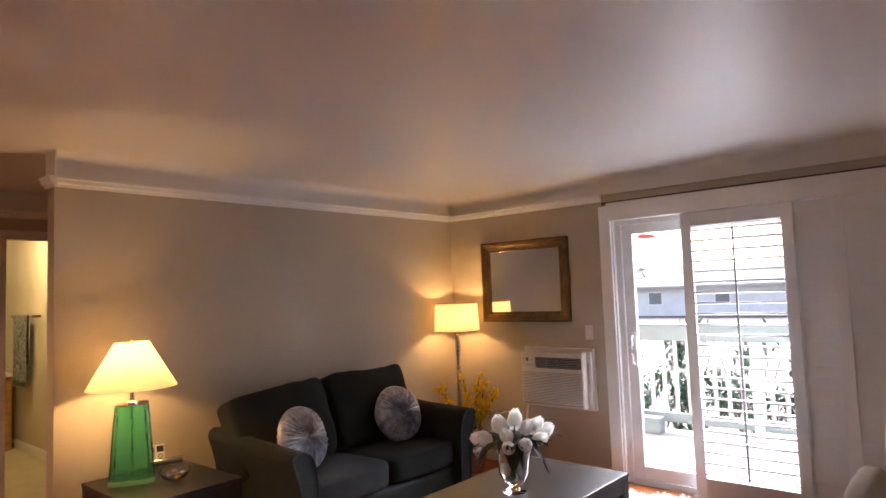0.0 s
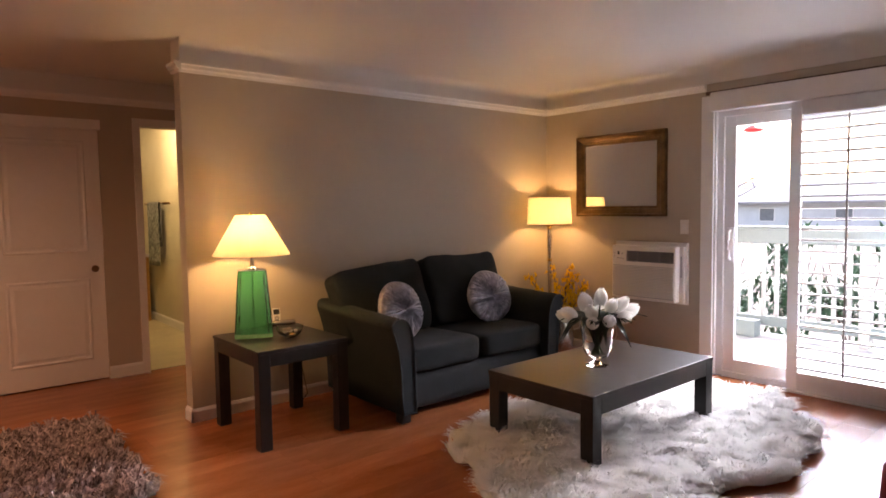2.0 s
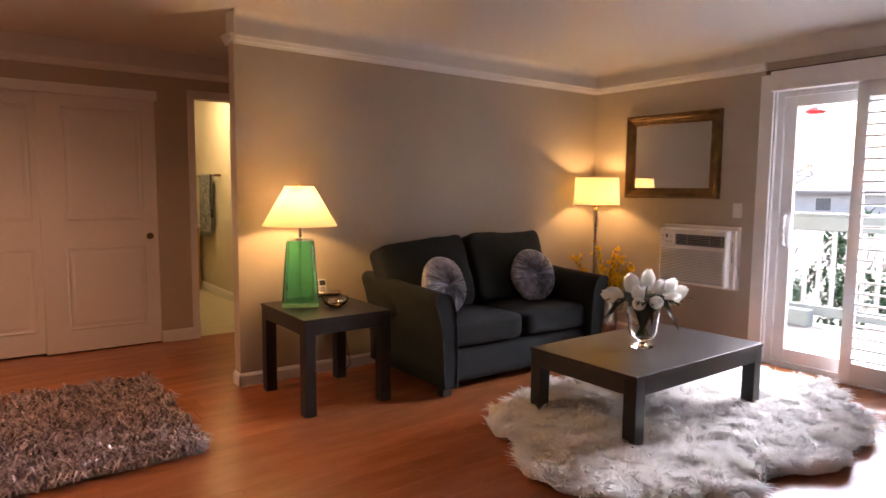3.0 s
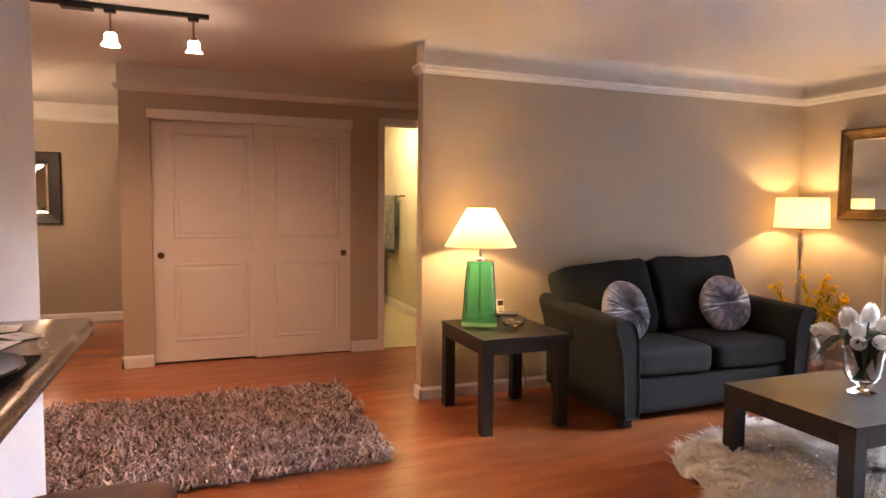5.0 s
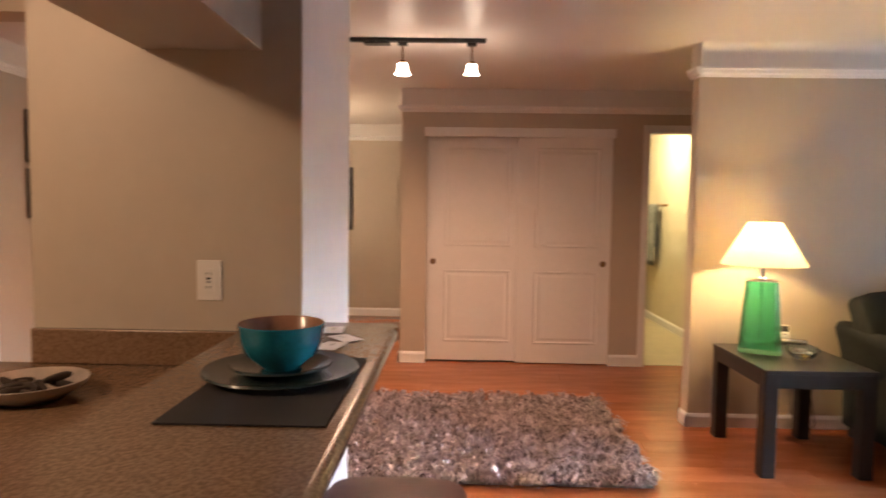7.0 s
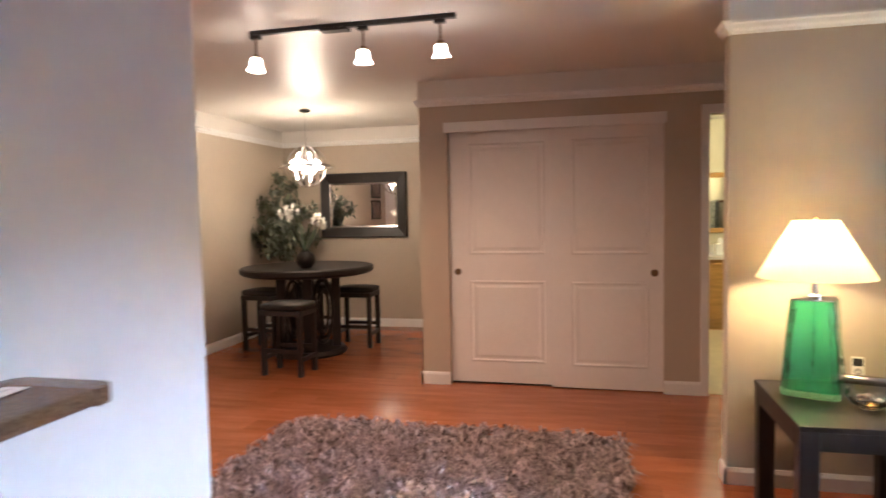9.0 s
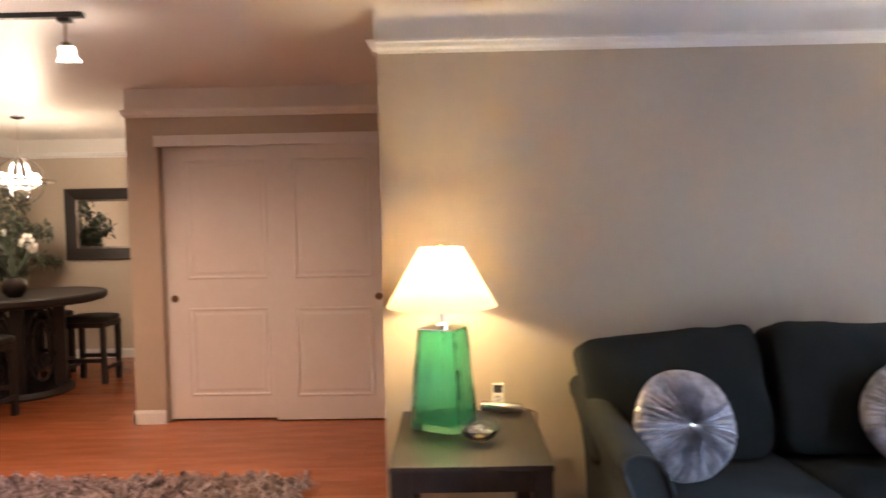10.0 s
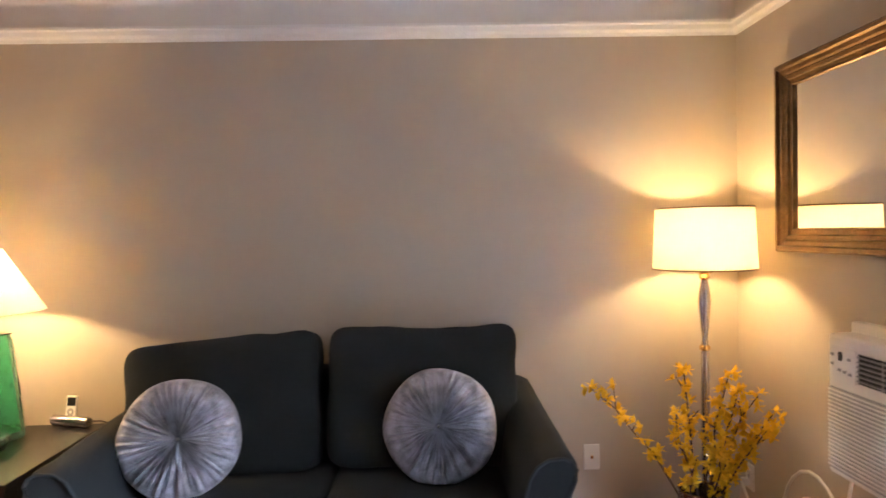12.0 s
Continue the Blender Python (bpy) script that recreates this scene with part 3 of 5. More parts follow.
t = thing("fence", (-1, 10.6, -0.65), "weathered horizontal slat fence behind the shrubs", "fence")
for i in range(9):
    part("slat", box(-2.0, 5.0, 10.6, 10.63, -0.6 + i * 0.15, -0.48 + i * 0.15), M_SIDING, t)
for x in (-1.95, 0.5, 2.9):
    part("post", box(x - 0.05, x + 0.05, 10.632, 10.73, -0.65, 0.78), M_SIDING, t)
t = thing("bird_feeder", (-2.37, 6.1, 1.95), "small red hanging feeder under the eave", "bird feeder")
part("dish", lathe([(0, 0.0), (0.06, 0.0), (0.085, 0.02), (0.04, 0.05), (0.012, 0.06), (0.0, 0.06)], (-2.37, 6.1, 1.95), 20), M_RED, t, smooth=True)
part("hook", tube([(-2.37, 6.1, 2.01), (-2.37, 6.1, 2.6)], 0.003, 5), M_BLACK, t)
setting("eave", box(-8, 4, YN + 0.16, 6.3, 2.6, 2.75), M_WHITE, "white painted eave over the deck", "eave")
# ---- living room furniture ----


def block_table(name, x0, x1, y0, y1, h, apron, leg, label, group=""):
    t = thing(name, ((x0 + x1) / 2, (y0 + y1) / 2, 0), label, "table", group)
    part("tabletop", box(x0, x1, y0, y1, h - 0.022, h, 0.003), M_WENGE, t)
    s = 0.004
    for a, b, c, d in ((x0 + leg, x1 - leg, y0 + s, y0 + 0.03), (x0 + leg, x1 - leg, y1 - 0.03, y1 - s), (x0 + s, x0 + 0.03, y0 + leg, y1 - leg), (x1 - 0.03, x1 - s, y0 + leg, y1 - leg)):
        part("apron", box(a, b, c, d, h - apron, h - 0.022, 0.002), M_WENGE, t)
    for a in (x0 + s, x1 - leg):
        for b in (y0 + s, y1 - leg):
            part("leg", box(a, a + leg - s, b, b + leg - s, 0, h - 0.022, 0.003), M_WENGE, t)
    return t


block_table("side_table", -3.968, -3.295, 2.095, 2.680, 0.573, 0.095, 0.075, "black-brown square wooden side table beside the loveseat")
block_table("coffee_table", -2.568, -1.837, 3.163, 4.378, 0.421, 0.105, 0.080, "black-brown rectangular coffee table standing on the white rug")

# loveseat
SB, SF, Y0, Y1 = -4.02, -3.10, 2.885, 4.480
sofa = thing("loveseat", (-3.57, 3.71, 0), "charcoal fabric two-seat loveseat against the taupe wall", "sofa")
part("seat_base", cushion((0.84, 1.34, 0.23), Matrix.Translation((-3.575, 3.69, 0.175)), 18, cuts=6, rough=0.002), M_SOFA, sofa, smooth=True, sharp=60)
part("back_frame", cushion((0.20, 1.40, 0.72), pose(-3.93, 3.68, 0.44, 0, -4, 0), 12, cuts=8), M_SOFA, sofa, smooth=True, sharp=60)


def arm(name, y, out):
    """A padded arm with a flared, rounded top; out: the way it flares."""
    prof = [(-0.055, 0.07), (0.055, 0.07), (0.058, 0.22), (0.066, 0.36), (0.084, 0.48), (0.112, 0.57), (0.132, 0.615), (0.136, 0.645), (0.122, 0.668), (0.09, 0.680), (0.045, 0.676), (0.008, 0.655), (-0.018, 0.615), (-0.036, 0.55), (-0.048, 0.45), (-0.054, 0.30)]
    bm = bmesh.new()
    rings = []
    n = 26
    for i in range(n + 1):
        f = i / n
        x = SF - f * (SF - SB)
        lift = 0.045 * f ** 1.3
        pull = 0.012 if i in (0, n) else 0
        rings.append([bm.verts.new((x, y + out * (u * (1 - pull * 8)), v * (1 - pull * 0.6) + lift * max(0, (v - 0.3) / 0.38) + 0.003 * noise.noise(Vector((x * 8, u * 9, v * 8))))) for u, v in prof])
    k = len(prof)
    for a, b in zip(rings, rings[1:]):
        for i in range(k):
            bm.faces.new((a[i], a[(i + 1) % k], b[(i + 1) % k], b[i]))
    bm.faces.new(rings[0])
    bm.faces.new(rings[-1][::-1])
    ob = part(name, bm, M_SOFA, sofa, smooth=True, sharp=50)
    edge = [(SF + 0.004, y + out * u * 0.93, v * 0.995) for u, v in prof] + [(SF + 0.004, y + out * prof[0][0] * 0.93, prof[0][1])]
    part("piping", tube(edge, 0.006, 6), M_SOFAF, ob, smooth=True)


arm("armrest", Y0 + 0.11, -1)
arm("armrest", Y1 - 0.11, 1)
for y in (3.365, 4.015):
    part("seat_cushion", cushion((0.66, 0.645, 0.175), pose(-3.475, y, 0.372, 0, -1.5, 0), 9, (0.012, 0.008, 0.020), 12, seed=y), M_SOFA, sofa, smooth=True, sharp=70)


def back_cushion(y, w, roll, dz, seed, sag):
    """A loose back cushion: drawn-out upper corners, a dip between them, one soft shoulder, a fold of wrinkles below."""
    m = pose(-3.760, y, 0.690 + dz, roll, -19, 0)
    bm = cushion((0.19, w, 0.56), Matrix.Identity(4), 8.0, (0.055, -0.006, -0.012), 18, 0.006, seed=seed)
    for v in bm.verts:
        u, h = v.co.y / (w / 2), v.co.z / 0.28
        top = max(0.0, h) ** 2
        v.co.z += top * (0.030 * min(1.0, abs(u)) ** 4 - 0.010)
        v.co.y += top * 0.016 * (1 if u > 0 else -1) * min(1.0, abs(u)) ** 5
        v.co.z -= top * sag * max(0.0, -u) ** 2
        v.co.x += 0.010 * noise.noise(Vector((u * 2.3 + seed, h * 1.7, 0.4))) + 0.004 * math.sin(9 * h + 3 * u + seed) * max(0.0, -h)
    bm.transform(m)
    part("back_cushion", bm, M_SOFA, sofa, smooth=True, sharp=75)


back_cushion(3.250, 0.755, 3.0, -0.002, 9.8, 0.035)
back_cushion(4.035, 0.745, -0.5, 0.020, 12.1, 0.0)
for x in (SF - 0.07, SB + 0.07):
    for y in (Y0 + 0.11, Y1 - 0.11):
        part("foot", box(x - 0.035, x + 0.035, y - 0.035, y + 0.035, 0, 0.072, 0.006), M_ESPR, sofa, "dark wooden block foot")


def round_pillow(m, seed, label):
    t = thing("round_pillow", m.translation, label, "pillow", "round velvet pillows")
    bm = bmesh.new()
    R, nr, na = 0.206, 20, 480
    rnd = random.Random(seed)
    ph = [rnd.uniform(0, 6.28) for _ in range(6)]
    for side in (1, -1):
        rings = []
        for i in range(nr + 1):
            f = i / nr
            row = []
            for j in range(na):
                a = 2 * math.pi * j / na
                r = R * f
                h = 0.066 * (1 - f ** 3.2) ** 0.55 - 0.034 * math.exp(-(f / 0.10) ** 2)
                p = 1 - 2 * abs(math.sin(17 * a + 1.2 * math.sin(3 * a + ph[0]) + 0.8 * math.sin(5 * a + ph[4]) + 0.3 * math.sin(9 * f))) + 0.5 * math.sin(53 * a + 2 * math.sin(4 * a + ph[1]) + 3 * f)
                h += 0.021 * p * min(1, f * 5) * max(0, 1 - f ** 3) * (0.8 + 0.3 * math.sin(9 * a + ph[2] + 2 * f))
                rr = r * (1 + 0.012 * math.sin(5 * a + ph[3]))
                row.append(bm.verts.new((side * h, rr * math.cos(a), rr * math.sin(a))))
            rings.append(row)
        for a, b in zip(rings, rings[1:]):
            for j in range(na):
                bm.faces.new((a[j], a[(j + 1) % na], b[(j + 1) % na], b[j]))
    bmesh.ops.remove_doubles(bm, verts=bm.verts[:], dist=0.0004)
    bm.transform(m)
    part("cover", bm, M_VELVET, t, smooth=True, sharp=80)
    b = lathe([(0, 0.012), (0.006, 0.011), (0.012, 0.004), (0.011, 0), (0, 0)], seg=10)
    b.transform(m @ Matrix.Translation((0.040, 0, 0)) @ Matrix.Rotation(radians(90), 4, "Y"))
    part("button", b, M_CRYSTAL, t, "sparkling crystal button")


round_pillow(pose(-3.440, 3.19, 0.662, 0, -17, 12), 3, "round silver-grey pleated velvet pillow leaning on the armrest")
round_pillow(pose(-3.500, 4.095, 0.662, 0, -17, -6), 8, "round silver-grey pleated velvet pillow against the back cushion")


# table lamp
def shade(bm_profile, at, name, parent, seg=64):
    return part(name, lathe(bm_profile, at, seg), M_SHADE, parent, "cream fabric shade, lit", True)


LX, LY = -3.769, 2.287
tl = thing("table_lamp", (LX, LY, 0.573), "lit table lamp with tapered green glass base and cream shade", "lamp")
bm = bmesh.new()
rings = []
for i in range(25):
    f = i / 24
    w = 0.117 - 0.030 * f - (0.004 if i in (0, 24) else 0)
    ring = []
    for j in range(32):
        a = 2 * math.pi * (j + 0.5) / 32
        c, s = math.cos(a), math.sin(a)
        k = (abs(c) ** 9 + abs(s) ** 9) ** (-1 / 9)
        wob = 1 + 0.03 * noise.noise(Vector((c * 2, s * 2, f * 6)))
        ring.append(bm.verts.new((LX + w * k * c * wob, LY + w * k * s * wob, 0.574 + 0.415 * f)))
    rings.append(ring)
inner = []
for i in range(9):
    f = i / 8
    w = (0.117 - 0.030 * (0.06 + 0.94 * f)) - 0.012
    inner.append([bm.verts.new((LX + w * (abs(math.cos(2 * math.pi * (j + 0.5) / 32)) ** 9 + abs(math.sin(2 * math.pi * (j + 0.5) / 32)) ** 9) ** (-1 / 9) * math.cos(2 * math.pi * (j + 0.5) / 32),
                                 LY + w * (abs(math.cos(2 * math.pi * (j + 0.5) / 32)) ** 9 + abs(math.sin(2 * math.pi * (j + 0.5) / 32)) ** 9) ** (-1 / 9) * math.sin(2 * math.pi * (j + 0.5) / 32),
                                 0.600 + 0.389 * f)) for j in range(32)])
for seq in (rings, inner):
    for a, b in zip(seq, seq[1:]):
        for j in range(32):
            bm.faces.new((a[j], a[(j + 1) % 32], b[(j + 1) % 32], b[j]))
for j in range(32):
    bm.faces.new((rings[-1][j], rings[-1][(j + 1) % 32], inner[-1][(j + 1) % 32], inner[-1][j]))
bm.faces.new(rings[0][::-1])
bm.faces.new(inner[0])
bm.transform(Matrix.Translation((LX, LY, 0)) @ Matrix.Rotation(radians(-25), 4, "Z") @ Matrix.Translation((-LX, -LY, 0)))
part("glass_body", bm, M_GREEN, tl, "wavy emerald green glass body", True)
bm = box(LX - 0.080, LX + 0.080, LY - 0.080, LY + 0.080, 0.9895, 0.994)
bm.transform(Matrix.Translation((LX, LY, 0)) @ Matrix.Rotation(radians(-25), 4, "Z") @ Matrix.Translation((-LX, -LY, 0)))
lathe([(0.03, 0.994), (0.03, 1.004), (0.014, 1.012), (0.011, 1.075), (0.016, 1.08), (0.016, 1.13), (0, 1.13)], (LX, LY, 0), 20, bm)
part("neck", bm, M_CHROME, tl, "chrome neck and cap", True)
part("inner_rod", tube([(LX, LY, 0.602), (LX, LY, 0.988)], 0.003, 8), M_CHROME, tl)
shade([(0.234, 1.083), (0.090, 1.332), (0.0885, 1.332), (0.2325, 1.083)], (LX, LY, 0), "shade", tl)
bm = tube([(LX + 0.088, LY, 1.325), (LX, LY, 1.33), (LX - 0.088, LY, 1.325)], 0.003, 6)
lathe([(0.0, 1.33), (0.008, 1.33), (0.01, 1.338), (0.005, 1.348), (0, 1.35)], (LX, LY, 0), 12, bm)
part("finial", bm, M_BRASS, tl)
cord = thing("lamp_cord", (-4.0, 2.72, 0), "thin brown cord hanging behind the side table", "cord")
part("cable", tube([(-3.97, 2.45, 0.579), (-3.985, 2.64, 0.579), (-4.0, 2.71, 0.55), (-4.02, 2.73, 0.3), (-3.99, 2.76, 0.06), (-4.0, 2.72, 0.008), (-3.9, 2.6, 0.006)], 0.0035, 6), M_CORD, cord, smooth=True)

# dock and player, bowl
dk = thing("music_dock", (-3.95, 2.53, 0.573), "small silver speaker dock", "speaker dock")
bm = lathe([(0, -0.095), (0.019, -0.095), (0.022, -0.09), (0.022, 0.09), (0.019, 0.095), (0, 0.095)], seg=20)
bm.transform(pose(-3.93, 2.545, 0.597, 90, 0, -18))
part("speaker_bar", bm, M_STEEL, dk, "rounded silver speaker bar", True)
bm = box(-3.995, -3.93, 2.50, 2.56, 0.575, 0.600, 0.004)
part("cradle", bm, M_BLACK, dk)
pl = thing("music_player", (-3.965, 2.535, 0.60), "white pocket music player standing in the dock", "music player")
bm = box(-0.004, 0.004, -0.026, 0.026, 0, 0.095, 0.003)
bm.transform(pose(-3.955, 2.53, 0.602, 0, -10, -12))
part("case", bm, M_PLASTIC, pl)
bm = box(0.0045, 0.0052, -0.02, 0.02, 0.052, 0.087)
bm.transform(pose(-3.955, 2.53, 0.602, 0, -10, -12))
part("screen", bm, M_BLACK, pl, "dark screen")
bm = lathe([(0.006, 0), (0.016, 0), (0.016, 0.0012), (0.006, 0.0012)], seg=20)
bm.transform(pose(-3.955, 2.53, 0.602, 0, -10, -12) @ pose(0.0045, 0, 0.026, 0, 90, 0))
part("click_wheel", bm, M_GREYP, pl)
BX, BY = -3.57, 2.43
bw = thing("glass_bowl", (BX, BY, 0.573), "clear glass bowl on the side table", "bowl")
bm = lathe([(0, 0.002), (0.035, 0.0), (0.04, 0.006), (0.065, 0.02), (0.083, 0.05), (0.078, 0.072), (0.074, 0.072), (0.078, 0.05), (0.060, 0.025), (0.03, 0.012), (0, 0.012)], (BX, BY, 0.574), 32)
part("bowl_glass", bm, M_CLEAR, bw, smooth=True)
r = random.Random(2)
for i in range(9):
    a, q = r.uniform(0, 6.28), r.uniform(0.0, 0.042)
    c = thing("wrapped_candy", (BX + q * math.cos(a), BY + q * math.sin(a), 0.594 + 0.014 * (i % 3)), "wrapped candy in gold, white or tan paper", "candy", "candies in the bowl")
    part("wrapper", cushion((0.036, 0.024, 0.018), pose(*c.location, r.uniform(-30, 30), r.uniform(-30, 30), r.uniform(0, 180)), 3, cuts=3, rough=0.003, seed=i), (M_BRASS, M_PAPER, M_SHELL)[i % 3], c, smooth=True)

# floor lamp
FX, FY = -3.835, 5.215
fl = thing("floor_lamp", (FX, FY, 0), "lit floor lamp with cream drum shade and bronze pole", "lamp")
part("base_plate", lathe([(0, 0), (0.14, 0), (0.145, 0.012), (0.13, 0.022), (0.05, 0.032), (0.02, 0.05), (0, 0.05)], (FX, FY, 0), 40), M_STEEL, fl, smooth=True)
part("pole", lathe([(0.017, 0.04), (0.017, 0.84), (0.014, 0.845), (0.014, 0.87), (0.012, 0.90), (0.022, 1.0), (0.026, 1.05), (0.021, 1.10), (0.013, 1.14), (0.013, 1.15), (0, 1.15)], (FX, FY, 0), 24), M_STEEL, fl, smooth=True)
part("collar", lathe([(0.018, 0.846), (0.022, 0.850), (0.022, 0.862), (0.016, 0.868)], (FX, FY, 0), 24), M_BRASS, fl, "brass collar", True)
part("cup", lathe([(0.014, 1.14), (0.022, 1.15), (0.02, 1.165), (0.055, 1.178), (0.055, 1.183), (0.01, 1.186), (0.01, 1.24), (0, 1.24)], (FX, FY, 0), 24), M_BRASS, fl, smooth=True)
part("shade", lathe([(0.205, 1.188), (0.193, 1.438), (0.1915, 1.438), (0.2035, 1.188)], (FX, FY, 0), 72), M_SHADE, fl, "cream drum shade, lit", True)
bm = lathe([(0.206, 1.185), (0.2065, 1.191), (0.2025, 1.191), (0.2025, 1.185), (0.206, 1.185)], (FX, FY, 0), 72)
part("shade_ring", bm, M_BRONZE, fl)
bm = lathe([(0.194, 1.436), (0.194, 1.442), (0.1905, 1.442), (0.1905, 1.436), (0.194, 1.436)], (FX, FY, 0), 72)
for k in range(3):
    a = k * 2.094
    tube([(FX, FY, 1.40), (FX + 0.191 * math.cos(a), FY + 0.191 * math.sin(a), 1.436)], 0.0025, 5, bm)
part("shade_spider", bm, M_BRONZE, fl)

# forsythia in a mercury glass vase
VX, VY = -3.60, 5.09
fv = thing("vase", (VX, VY, 0), "tall mercury glass floor vase", "vase")
part("vase_body", lathe([(0, 0), (0.085, 0), (0.095, 0.02), (0.115, 0.16), (0.105, 0.27), (0.078, 0.325), (0.086, 0.36), (0.080, 0.36), (0.070, 0.325), (0.09, 0.26), (0.09, 0.03), (0, 0.02)], (VX, VY, 0), 36), M_MERC, fv, smooth=True)
fo = thing("forsythia_branches", (VX, VY, 0.03), "yellow forsythia branches standing in the vase", "flowers")
r = random.Random(11)
branches = [(-0.02, -0.40, 0.75, 0.22), (-0.05, -0.04, 0.81, 0.0), (0.02, 0.10, 0.80, 0.05), (0.03, 0.20, 0.72, 0.1), (0.10, 0.22, 0.62, 0.1), (0.0, 0.16, 0.74, 0.02), (0.12, 0.05, 0.58, 0.05), (0.04, -0.12, 0.66, 0.06), (0.06, 0.24, 0.66, 0.12)]
tw, pet, mid_, tip_, wid_ = None, [], [], [], []
for dx, dy, z, bend in branches:
    p = [Vector((VX + r.uniform(-0.03, 0.03), VY + r.uniform(-0.03, 0.03), 0.06))]
    for k in range(1, 8):
        f = k / 7
        p.append(Vector((VX + dx * f ** 1.4 + r.uniform(-0.012, 0.012), VY + dy * f ** (1.6 - bend) + r.uniform(-0.012, 0.012), 0.06 + (z - 0.06) * f ** (0.9 - bend * 0.4))))
    tw = tube(p, 0.0055, 6, tw, 0.4)
    sites = [p[i].lerp(p[i + 1], r.random()) for i in range(3, 7) for _ in range(6)] + [p[-1]] * 2
    for k in range(2):
        s = p[r.randint(4, 6)]
        e = s + Vector((r.uniform(-0.06, 0.06), r.uniform(-0.09, 0.09), r.uniform(0.03, 0.10)))
        tw = tube([s, e], 0.003, 5, tw, 0.5)
        sites += [e, s.lerp(e, 0.6)]
    for s in sites:
        c = s + Vector((r.uniform(-0.02, 0.02), r.uniform(-0.02, 0.02), r.uniform(-0.015, 0.02)))
        ax = Vector((r.gauss(0, 1), r.gauss(0, 1), r.gauss(0, 1))).normalized()
        u = ax.orthogonal().normalized()
        v = ax.cross(u)
        for k in range(5):
            a = k * 1.2566 + r.uniform(-0.2, 0.2)
            d = (math.cos(a) * u + math.sin(a) * v) * 0.029 + ax * 0.012
            pet.append(c), mid_.append(c + d * 0.55 + ax * 0.004), tip_.append(c + d), wid_.append(0.0085)
ob = part("twig_bundle", tw, M_TWIG, fo, smooth=True)
ob = strips("petals", np.array(pet), np.array(tip_), np.array(mid_), np.array(wid_), M_YELLOW, fo)
ob.location = -Vector(fo.location)

# tulips in a footed glass vase
TX, TY = -2.20, 3.70
tv = thing("glass_vase", (TX, TY, 0.421), "clear footed glass vase on the coffee table", "vase")
part("vase_glass", lathe([(0, 0.004), (0.066, 0.0), (0.068, 0.006), (0.03, 0.016), (0.018, 0.03), (0.022, 0.04), (0.062, 0.06), (0.084, 0.10), (0.086, 0.16), (0.098, 0.222), (0.095, 0.222), (0.082, 0.16), (0.079, 0.10), (0.056, 0.066), (0.0, 0.052)], (TX, TY, 0.4215), 40), M_CLEAR, tv, smooth=True)
r = random.Random(5)
bq = thing("tulip_bouquet", (TX, TY, 0.48), "bunch of white tulips with dark leaves", "flowers")
heads = [(-0.17, -0.12, 0.28), (-0.10, -0.17, 0.30), (-0.05, -0.06, 0.36), (0.03, -0.10, 0.31), (0.0, 0.04, 0.39), (0.10, 0.02, 0.35), (0.12, 0.12, 0.36), (0.05, 0.16, 0.33), (0.17, 0.06, 0.29), (-0.07, 0.13, 0.35), (-0.13, 0.02, 0.34), (0.15, -0.08, 0.28), (0.0, 0.22, 0.27), (-0.16, 0.10, 0.29), (0.08, -0.16, 0.27), (0.12, 0.22, 0.31)]
for dx, dy, dz in heads:
    top = Vector((TX + dx * 0.68, TY + dy * 0.68, 0.421 + 0.265 + (dz - 0.27) * 0.75))
    low = Vector((TX - dx * 0.15, TY - dy * 0.15, 0.49))
    midp = Vector((TX + dx * 0.22, TY + dy * 0.22, 0.66))
    st = part("stem", tube([low, midp, midp.lerp(top, 0.6) + Vector((0, 0, 0.01)), top], 0.004, 6), M_STEM, bq, "green stem")
    d = (top - midp).normalized()
    q = Vector((0, 0, 1)).rotation_difference(d).to_matrix().to_4x4()
    bm = None
    for k in range(6):
        g = bmesh.new()
        rows = []
        rr = 1.0 if k < 3 else 0.86
        for i in range(7):
            f = i / 6
            z = 0.078 * f
            rad = rr * 0.031 * (math.sin(math.pi * min(1, f * 0.74 + 0.2)) ** 0.8) + 0.001
            w = 1.15 * (1 - f ** 3.5) + 0.04
            rows.append([g.verts.new((rad * math.cos(k * 1.0472 * 2 + (k >= 3) * 1.0472 + w * s), rad * math.sin(k * 1.0472 * 2 + (k >= 3) * 1.0472 + w * s), z + 0.003 * (1 - abs(s)))) for s in (-1, -0.5, 0, 0.5, 1)])
        for a, b in zip(rows, rows[1:]):
            for i in range(4):
                g.faces.new((a[i], a[i + 1], b[i + 1], b[i]))
        bm = join(bm, g)
    bm.transform(Matrix.Translation(top) @ q @ Matrix.Rotation(r.uniform(0, 6), 4, "Z") @ Matrix.Scale(r.uniform(1.1, 1.35), 4))
    part("tulip_head", bm, M_TULIP, bq, "closed white tulip head", True, 80)
for k in range(40):
    a = k * 2.4 + r.uniform(-0.3, 0.3)
    L = r.uniform(0.14, 0.24) + (0.06 if k in (3, 9) else 0)
    g = bmesh.new()
    rows = []
    for i in range(7):
        f = i / 6
        o = 0.015 + L * f ** 1.5
        z = 0.54 + 0.19 * math.sin(f * (2.0 if k % 5 else 2.9)) - 0.02 * f
        w = 0.032 * math.sin(math.pi * (0.12 + 0.88 * f)) + 0.0006
        rows.append([g.verts.new((TX + o * math.cos(a) - s * w * math.sin(a), TY + o * math.sin(a) + s * w * math.cos(a), z + abs(s) * 0.006)) for s in (-1, 0, 1)])
    for p, q in zip(rows, rows[1:]):
        for i in range(2):
            g.faces.new((p[i], p[i + 1], q[i + 1], q[i]))
    part("leaf", g, M_LEAF, bq, "long dark green leaf", True, 80)

